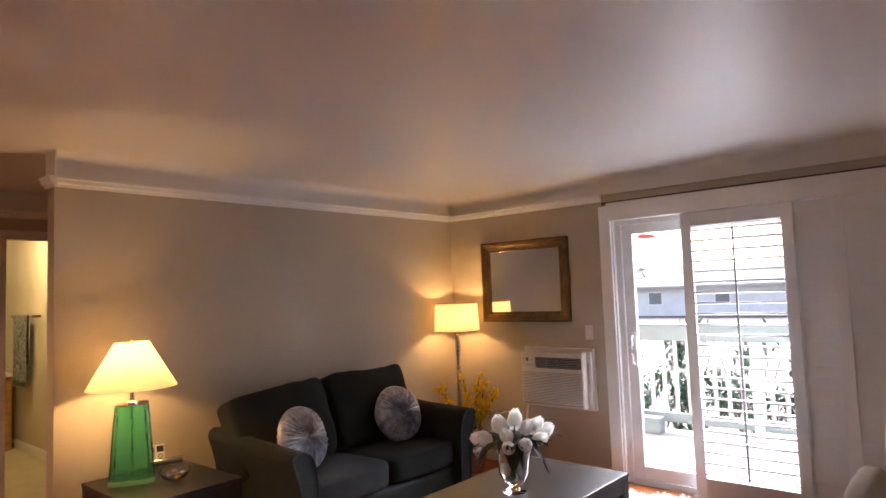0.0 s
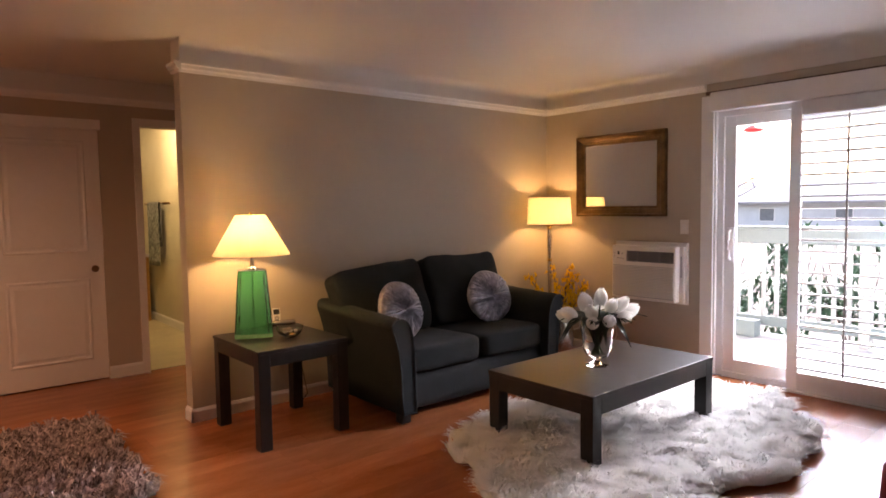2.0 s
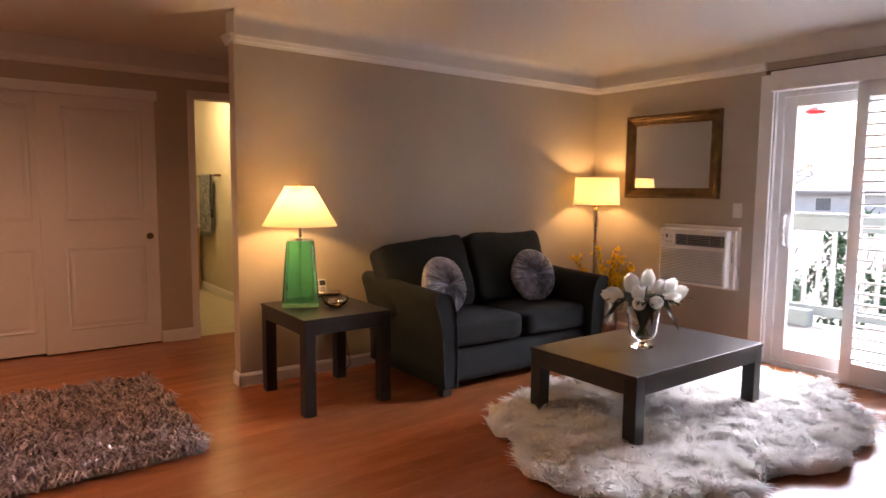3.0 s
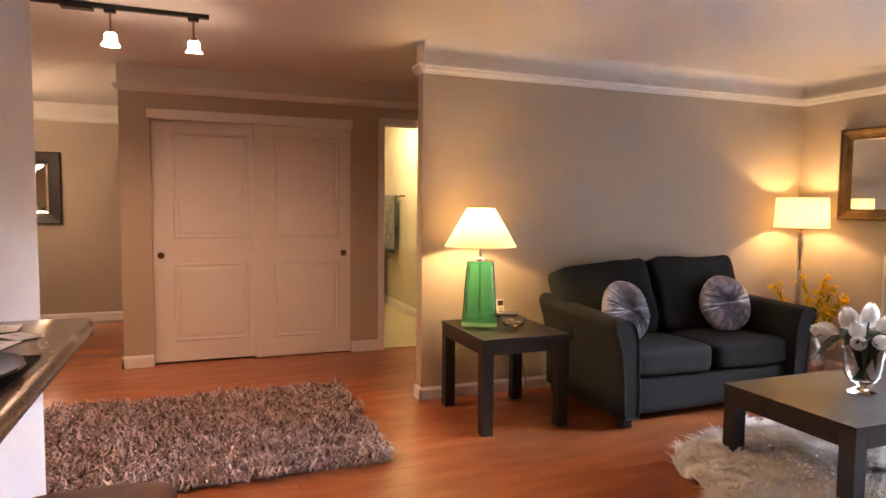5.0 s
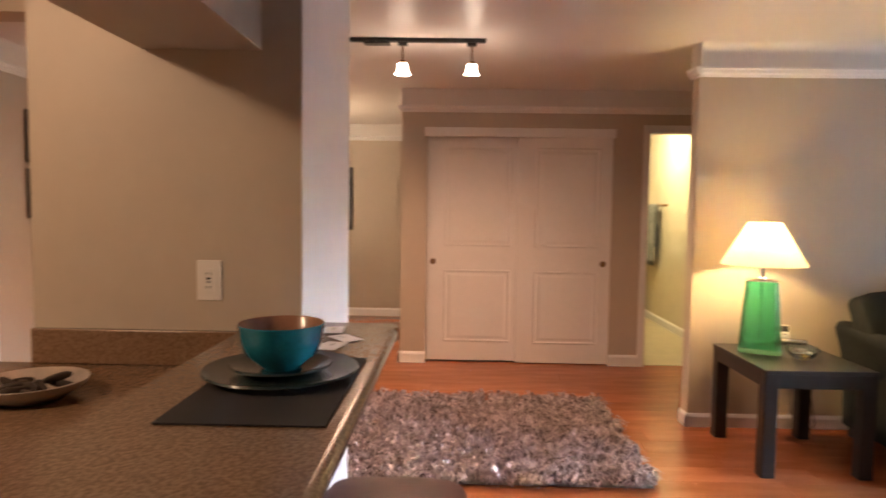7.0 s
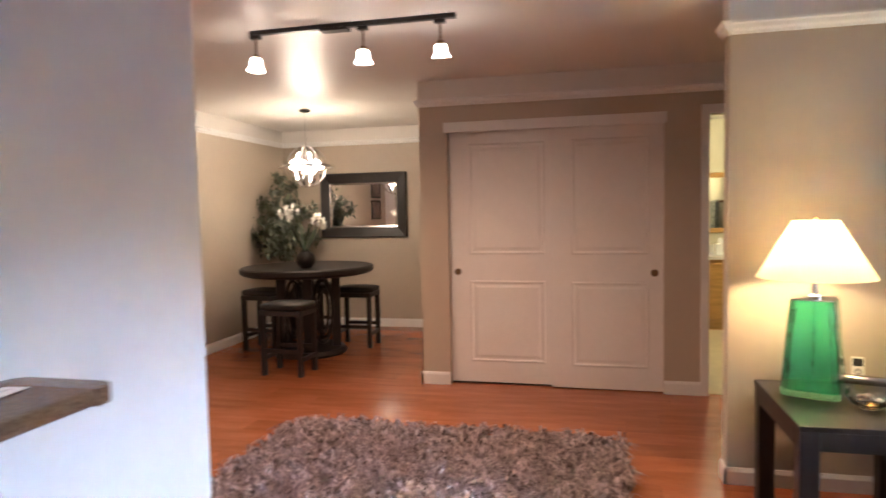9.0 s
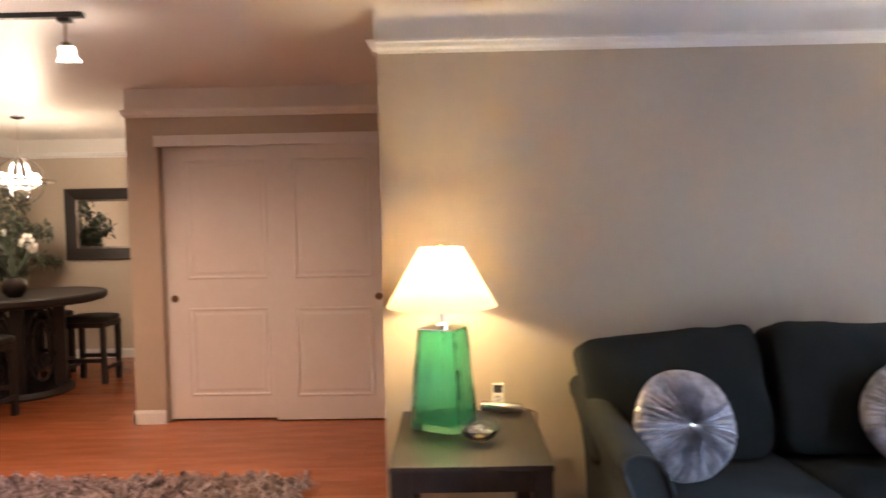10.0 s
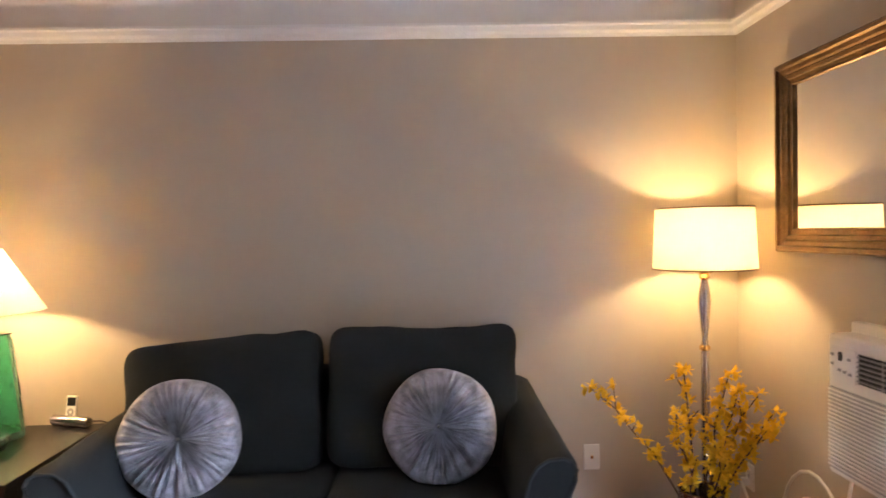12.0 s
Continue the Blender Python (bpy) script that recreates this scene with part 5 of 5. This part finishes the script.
for k in range(6):
    a = r.uniform(0, 6.28)
    g = bmesh.new()
    rows = []
    for f in np.linspace(0, 1, 6):
        o, w = 0.02 + 0.16 * f, 0.022 * math.sin(math.pi * (0.15 + 0.85 * f)) + 0.0005
        rows.append([g.verts.new((OX + o * math.cos(a) - s * w * math.sin(a), OY + o * math.sin(a) + s * w * math.cos(a), 1.04 + 0.26 * f)) for s in (-1, 0, 1)])
    for p, q in zip(rows, rows[1:]):
        for i in range(2):
            g.faces.new((p[i], p[i + 1], q[i + 1], q[i]))
    part("leaf", g, M_LEAF, oc, "dark strap leaf", True)

fx, fy = -7.45, -2.13
ft = thing("ficus_tree", (fx, fy, 0), "tall artificial ficus tree in the dining room corner", "plant")
part("pot", lathe([(0, 0), (0.13, 0), (0.17, 0.28), (0.175, 0.30), (0.155, 0.30), (0.15, 0.27), (0, 0.26)], (fx, fy, 0), 28), M_ESPR, ft, smooth=True)
bm = None
for k in range(3):
    bm = tube([(fx + 0.03 * math.cos(k * 2), fy + 0.03 * math.sin(k * 2), 0.26), (fx - 0.02 * math.cos(k * 2), fy - 0.02 * math.sin(k * 2), 0.7), (fx + 0.1 * math.cos(k * 2), fy + 0.1 * math.sin(k * 2), 1.35)], 0.018, 7, bm, 0.5)
part("trunk", bm, M_BARK, ft, smooth=True)
ob = leaf_cloud("foliage", (fx, fy, 1.22), np.array((0.30, 0.36, 0.44)), 3600, 0.085, M_FICUS, None, 17, 0.6, 2.6)
v = np.empty(len(ob.data.vertices) * 3)
ob.data.vertices.foreach_get("co", v)
v = v.reshape(-1, 3)
v[:, 0] = np.maximum(v[:, 0], XD + 0.03)
v[:, 1] = np.maximum(v[:, 1], YD + 0.03)
ob.data.vertices.foreach_set("co", v.ravel())
ob.parent = ft
ob.location = -Vector(ft.location)

# entry beyond the kitchen doorway
dr = thing("door_entry", (-3.5, YD, 0), "white painted entry door with a knob", "door", kind="structure")
part("leaf", box(-3.93, -3.05, YD + 0.001, YD + 0.035, 0.005, 2.03, 0.003), M_DOOR, dr)
part("casing", box(-4.0, -3.935, YD, YD + 0.02, 0, 2.10, 0.003), M_WHITE, dr)
part("casing", box(-4.0, -2.98, YD, YD + 0.02, 2.035, 2.10, 0.003), M_WHITE, dr)
b = lathe([(0, 0), (0.012, 0), (0.012, 0.025), (0.026, 0.04), (0.024, 0.06), (0, 0.065)], seg=20)
b.transform(pose(-3.87, YD + 0.035, 0.96, -90, 0, 0))
part("knob", b, M_STEEL, dr, smooth=True)
for k, (z0, z1) in enumerate(((1.66, 2.02), (1.28, 1.62))):
    pf = thing("wall_picture", (-4.55, YD, z0), "dark framed photograph on the entry wall", "picture", "entry pictures")
    framed(pf, -4.80, -4.33, z0, z1, "x", YD, 1, [(0, 0), (0, 0.02), (0.012, 0.024), (0.03, 0.016)], M_ESPR)
    part("photo", box(-4.775, -4.355, YD + 0.008, YD + 0.012, z0 + 0.025, z1 - 0.025), M_PHOTO, pf)

# ---- kitchen bar ----
BT = 1.04
bar = thing("bar_counter", (-0.4, 0.1, 0), "granite-topped kitchen bar on a white half wall", "counter")
out = [(-0.105, BT - 0.038), (0.303, BT - 0.038)] + [(0.303 + 0.019 * math.sin(q), BT - 0.019 - 0.019 * math.cos(q)) for q in np.linspace(0.3, 2.84, 7)] + [(0.303, BT), (-0.105, BT)]
b = prism(out, "x", -1.845, 1.9)
part("granite_top", b, M_GRANITE, bar, "polished brown granite top", True, 50)
out2 = [(-1.846, 0.046), (-1.87, 0.046), (-1.895, 0.055), (-1.91, 0.08), (-1.91, 0.28), (-1.90, 0.305), (-1.88, 0.318), (-1.846, 0.322)]
part("granite_end", prism(out2, "z", BT - 0.038, BT - 0.0005), M_GRANITE, bar, "rounded granite end wrapping the pier", True, 30)
# white here too brightens the half wall, as window light would
part("half_wall", box(-1.849, 1.9, -0.05, 0.043, 0, BT - 0.0385), M_MATTE, bar, "half wall whitened for the daylight on it")
lc = thing("kitchen_counter", (-0.4, -0.45, 0), "lower granite kitchen counter on base cabinets", "counter")
part("worktop", box(-1.845, 1.9, -0.86, -0.054, 0.885, 0.92, 0.006), M_GRANITE, lc)
part("backsplash", box(-1.848, -1.825, -0.74, -0.106, 0.921, 1.022, 0.003), M_GRANITE, lc)
part("riser", box(-1.82, 1.9, -0.085, -0.054, 0.921, 1.0), M_GRANITE, lc)
for k in range(5):
    x = -1.84 + k * 0.74
    u = thing("base_cabinet", (x + 0.37, -0.45, 0), "beige kitchen base cabinet under the granite", "cabinet", "base cabinets")
    part("body", box(x + 0.002, x + 0.738, -0.82, -0.055, 0.0, 0.884), M_MAT, u)
    part("cabinet_door", box(x + 0.02, x + 0.72, -0.842, -0.821, 0.12, 0.85, 0.003), M_MAT, u)
wall_plate("kitchen_outlet", pose(-1.85, -0.226, 1.168, 0, 0, 90), "outlet", "white safety outlet on the kitchen wall")
pm = thing("placemat", (-1.31, 0.14, BT), "black woven placemat on the granite bar", "placemat")
part("mat", box(-1.455, -1.0, 0.012, 0.286, BT + 0.0005, BT + 0.004, 0.001), M_PLACE, pm)
PX, PY, PZ = -1.292, 0.137, BT + 0.0045
for nm, lab, R, z, m_ in (("dinner_plate", "dark stoneware dinner plate with a teal rim on the placemat", 0.155, 0.0, M_SLATEP), ("salad_plate", "smaller dark stoneware plate stacked on the dinner plate", 0.100, 0.0085, M_SLATEP)):
    p = thing(nm, (PX, PY, PZ + z), lab, "plate")
    part("plate_body", lathe([(0, 0.001), (R * 0.55, 0.0), (R * 0.62, 0.003), (R, 0.014), (R * 0.985, 0.018), (R * 0.62, 0.008), (0, 0.006)], (PX, PY, PZ + z), 56), m_, p, smooth=True)
bwl = thing("teal_bowl", (PX, PY, PZ + 0.015), "turquoise glazed bowl with a tan inside on the stacked plates", "bowl")
part("bowl_outer", lathe([(0, 0), (0.038, 0), (0.042, 0.006), (0.070, 0.030), (0.082, 0.058), (0.086, 0.090), (0.084, 0.092)], (PX, PY, PZ + 0.015), 48), M_TEAL, bwl, smooth=True)
part("bowl_inner", lathe([(0.084, 0.092), (0.082, 0.090), (0.077, 0.058), (0.060, 0.032), (0.035, 0.012), (0, 0.01)], (PX, PY, PZ + 0.015), 48), M_BOWLIN, bwl, "tan glazed inside", True)
for k, (x, y, a) in enumerate(((-1.62, 0.12, 20), (-1.58, 0.18, -15), (-1.67, 0.20, 40), (-1.77, 0.15, 5))):
    c = thing("business_card", (x, y, BT), "white printed card lying on the granite bar", "card", "cards on the bar")
    g = box(-0.045, 0.045, -0.028, 0.028, 0, 0.001)
    g.transform(pose(x, y, BT + 0.0006 + 0.0012 * k, 0, 0, a))
    part("sheet", g, M_PAPER, c)
    g = box(-0.03, 0.0, -0.004, 0.0, 0.001, 0.0014)
    g.transform(pose(x, y, BT + 0.0006 + 0.0012 * k, 0, 0, a))
    part("print_bar", g, M_GREYP, c)
ds = thing("shell_dish", (-1.50, -0.52, 0.92), "shallow shell dish of dark dried pods on the lower counter", "dish")
part("dish_body", lathe([(0, 0.0), (0.07, 0.0), (0.115, 0.03), (0.125, 0.045), (0.118, 0.045), (0.065, 0.010), (0, 0.008)], (-1.50, -0.52, 0.9205), 28), M_SHELL, ds, smooth=True)
r = random.Random(6)
for i in range(14):
    a, q = r.uniform(0, 6.28), r.uniform(0, 0.07)
    x, y = -1.50 + q * math.cos(a), -0.52 + q * math.sin(a)
    p = thing("dried_pod", (x, y, 0.945), "dark brown dried pod in the dish", "pod", "pods in the dish")
    part("shell", cushion((0.07, 0.018, 0.018), pose(x, y, 0.945 + 0.008 * (i % 3), 0, r.uniform(-15, 15), r.uniform(0, 180)), 3, cuts=3, rough=0.004, seed=i), M_DARKSTUFF, p, smooth=True)
bs = thing("bar_stool", (-1.55, 0.36, 0), "oxblood leather bar stool tucked under the bar", "stool")
part("seat", cushion((0.36, 0.36, 0.07), Matrix.Translation((-1.50, 0.345, 0.645)), 5, (0, 0, 0.015), 8, 0.002), M_LEATHER, bs, smooth=True, sharp=60)
for sx in (-1, 1):
    for sy in (-1, 1):
        part("leg", tube([(-1.50 + sx * 0.13, 0.345 + sy * 0.13, 0.613), (-1.50 + sx * 0.16, 0.345 + sy * 0.16, 0)], 0.016, 8), M_ESPR, bs)
for sy in (-1, 1):
    part("rung", tube([(-1.65, 0.345 + sy * 0.15, 0.25), (-1.35, 0.345 + sy * 0.15, 0.25)], 0.010, 8), M_ESPR, bs)

kl = thing("kitchen_ceiling_light", (-0.35, -1.35, ZC), "lit white glass dome light on the kitchen ceiling", "ceiling light")
part("base_ring", lathe([(0, ZC), (0.15, ZC), (0.15, ZC - 0.03), (0.14, ZC - 0.03), (0, ZC - 0.03)], (-0.35, -1.35, 0), 36), M_STEEL, kl, smooth=True)

# ---- bathroom ----
bd = thing("door_bathroom", (-6.3, 2.96, 0), "pale bathroom door standing open against the wall", "door", kind="structure")
part("leaf", box(-6.52, -5.80, 2.945, 2.98, 0.01, 2.03, 0.003), M_BATHW, bd)
b = lathe([(0, 0), (0.012, 0), (0.012, 0.02), (0.026, 0.035), (0.022, 0.055), (0, 0.06)], seg=20)
b.transform(pose(-6.45, 2.945, 0.93, 90, 0, 0))
part("knob", b, M_BRONZE, bd, smooth=True)
tb = thing("towel_bar", (-7.6, 3.0, 1.46), "bronze towel bar on the bathroom wall", "towel bar")
part("bar", tube([(-8.35, 2.93, 1.46), (-7.62, 2.93, 1.46)], 0.008, 8), M_BRONZE, tb)
for x in (-8.33, -7.64):
    part("bracket", tube([(x, 3.0, 1.46), (x, 2.92, 1.46)], 0.014, 8), M_BRONZE, tb)
tw_ = thing("towel", (-7.95, 2.93, 0.75), "grey and black patterned towel folded over the bar", "towel")
b = bmesh.new()
rows = []
prof = [(0.018, 0.95)] + [(0.018, z) for z in (1.1, 1.3, 1.44)] + [(0.010, 1.478), (-0.010, 1.478)] + [(-0.020, z) for z in (1.44, 1.2, 1.0, 0.8, 0.72)]
for u in np.linspace(-8.22, -7.80, 22):
    rows.append([b.verts.new((u, 2.93 + o + 0.010 * math.sin(u * 60) * (1.478 - z), z)) for o, z in prof])
for p, q in zip(rows, rows[1:]):
    for i in range(len(prof) - 1):
        b.faces.new((p[i], p[i + 1], q[i + 1], q[i]))
ob = part("cloth", b, M_TOWEL, tw_, smooth=True, sharp=80)
sm = ob.modifiers.new("thickness", "SOLIDIFY")
sm.thickness = 0.006
va = thing("bathroom_vanity", (-8.6, 2.53, 0), "honey oak bathroom vanity with a pale top", "vanity")
part("body", box(-8.88, -8.35, 2.13, 2.94, 0.0, 0.80), M_OAK, va)
part("top", box(-8.89, -8.32, 2.125, 2.95, 0.801, 0.84, 0.005), M_PLASTIC, va)
part("splash", box(-8.89, -8.87, 2.125, 2.95, 0.8405, 0.94, 0.003), M_PLASTIC, va)
for y in (2.16, 2.55):
    d = part("cabinet_door", box(-8.349, -8.33, y, y + 0.37, 0.12, 0.76, 0.003), M_OAK, va)
    part("door_panel", box(-8.3295, -8.324, y + 0.06, y + 0.31, 0.18, 0.70, 0.002), M_OAK, d)
cab = thing("mirror_cabinet", (-8.85, 2.55, 1.08), "honey oak framed mirror over the vanity", "mirror")
framed(cab, 2.15, 2.95, 1.08, 1.80, "y", -8.9, 1, [(0, 0), (0, 0.03), (0.01, 0.04), (0.05, 0.035), (0.06, 0.02)], M_OAK)
part("mirror_glass", box(-8.885, -8.88, 2.20, 2.90, 1.13, 1.75), M_MIRROR, cab)
tj = thing("tissue_box", (-8.5, 2.80, 0.84), "white tissue box on the vanity top", "tissue box")
part("carton", box(-8.56, -8.44, 2.72, 2.84, 0.8405, 0.97, 0.004), M_PAPER, tj)
part("tissue", cushion((0.05, 0.06, 0.09), Matrix.Translation((-8.50, 2.78, 1.0)), 3, cuts=4, rough=0.012, seed=4), M_PAPER, tj, smooth=True)

# ---- floor planks ----
M_PLANK, M_PLANKS = plank_mat("laminate_plank", True), plank_mat("laminate_planks", False)
floor_ob = thing("floor", (0, 0, 0), "glossy red-brown laminate plank floor", "floor", kind="structure")
PW, PL = 0.192, 1.24
shared = {}
rest = None
r = random.Random(9)
for i in range(int(11.2 / PW)):
    x = -9.0 + i * PW
    y = -2.45 - r.uniform(0, PL)
    while y < YN:
        a, b = max(y, -2.45), min(y + PL, YN)
        y += PL
        if x < XC - 0.15:
            b = min(b, 0.1)
        if b - a < 0.02:
            continue
        near = -5.6 < x < -0.8 and a > -0.9
        if near:
            key = round(b - a, 3)
            if key not in shared:
                bm = box(0.0002, PW - 0.0002, 0.0003, b - a - 0.0003, -0.012, 0.0, 0.0006, seg=1)
                me = bpy.data.meshes.new("plank")
                bm.to_mesh(me)
                bm.free()
                me.materials.append(M_PLANK)
                shared[key] = me
            ob = new("plank", shared[key])
            ob.parent = floor_ob
            ob.location = (x, a, 0)
        else:
            rest = rest or []
            rest.append((x + 0.0005, x + PW - 0.0005, a + 0.0006, b - 0.0006))
verts, faces = [], []
for a, b, c, d in rest:
    k = len(verts)
    verts += [(a, c, -0.012), (b, c, -0.012), (b, d, -0.012), (a, d, -0.012), (a, c, 0), (b, c, 0), (b, d, 0), (a, d, 0)]
    faces += [(k + 4, k + 5, k + 6, k + 7), (k, k + 1, k + 5, k + 4), (k + 1, k + 2, k + 6, k + 5), (k + 2, k + 3, k + 7, k + 6), (k + 3, k, k + 4, k + 7)]
me = bpy.data.meshes.new("far_planks")
me.from_pydata(verts, [], faces)
me.materials.append(M_PLANKS)
ob = new("far_planks", me)
ob.parent = floor_ob
ob["kind"] = "stuff"
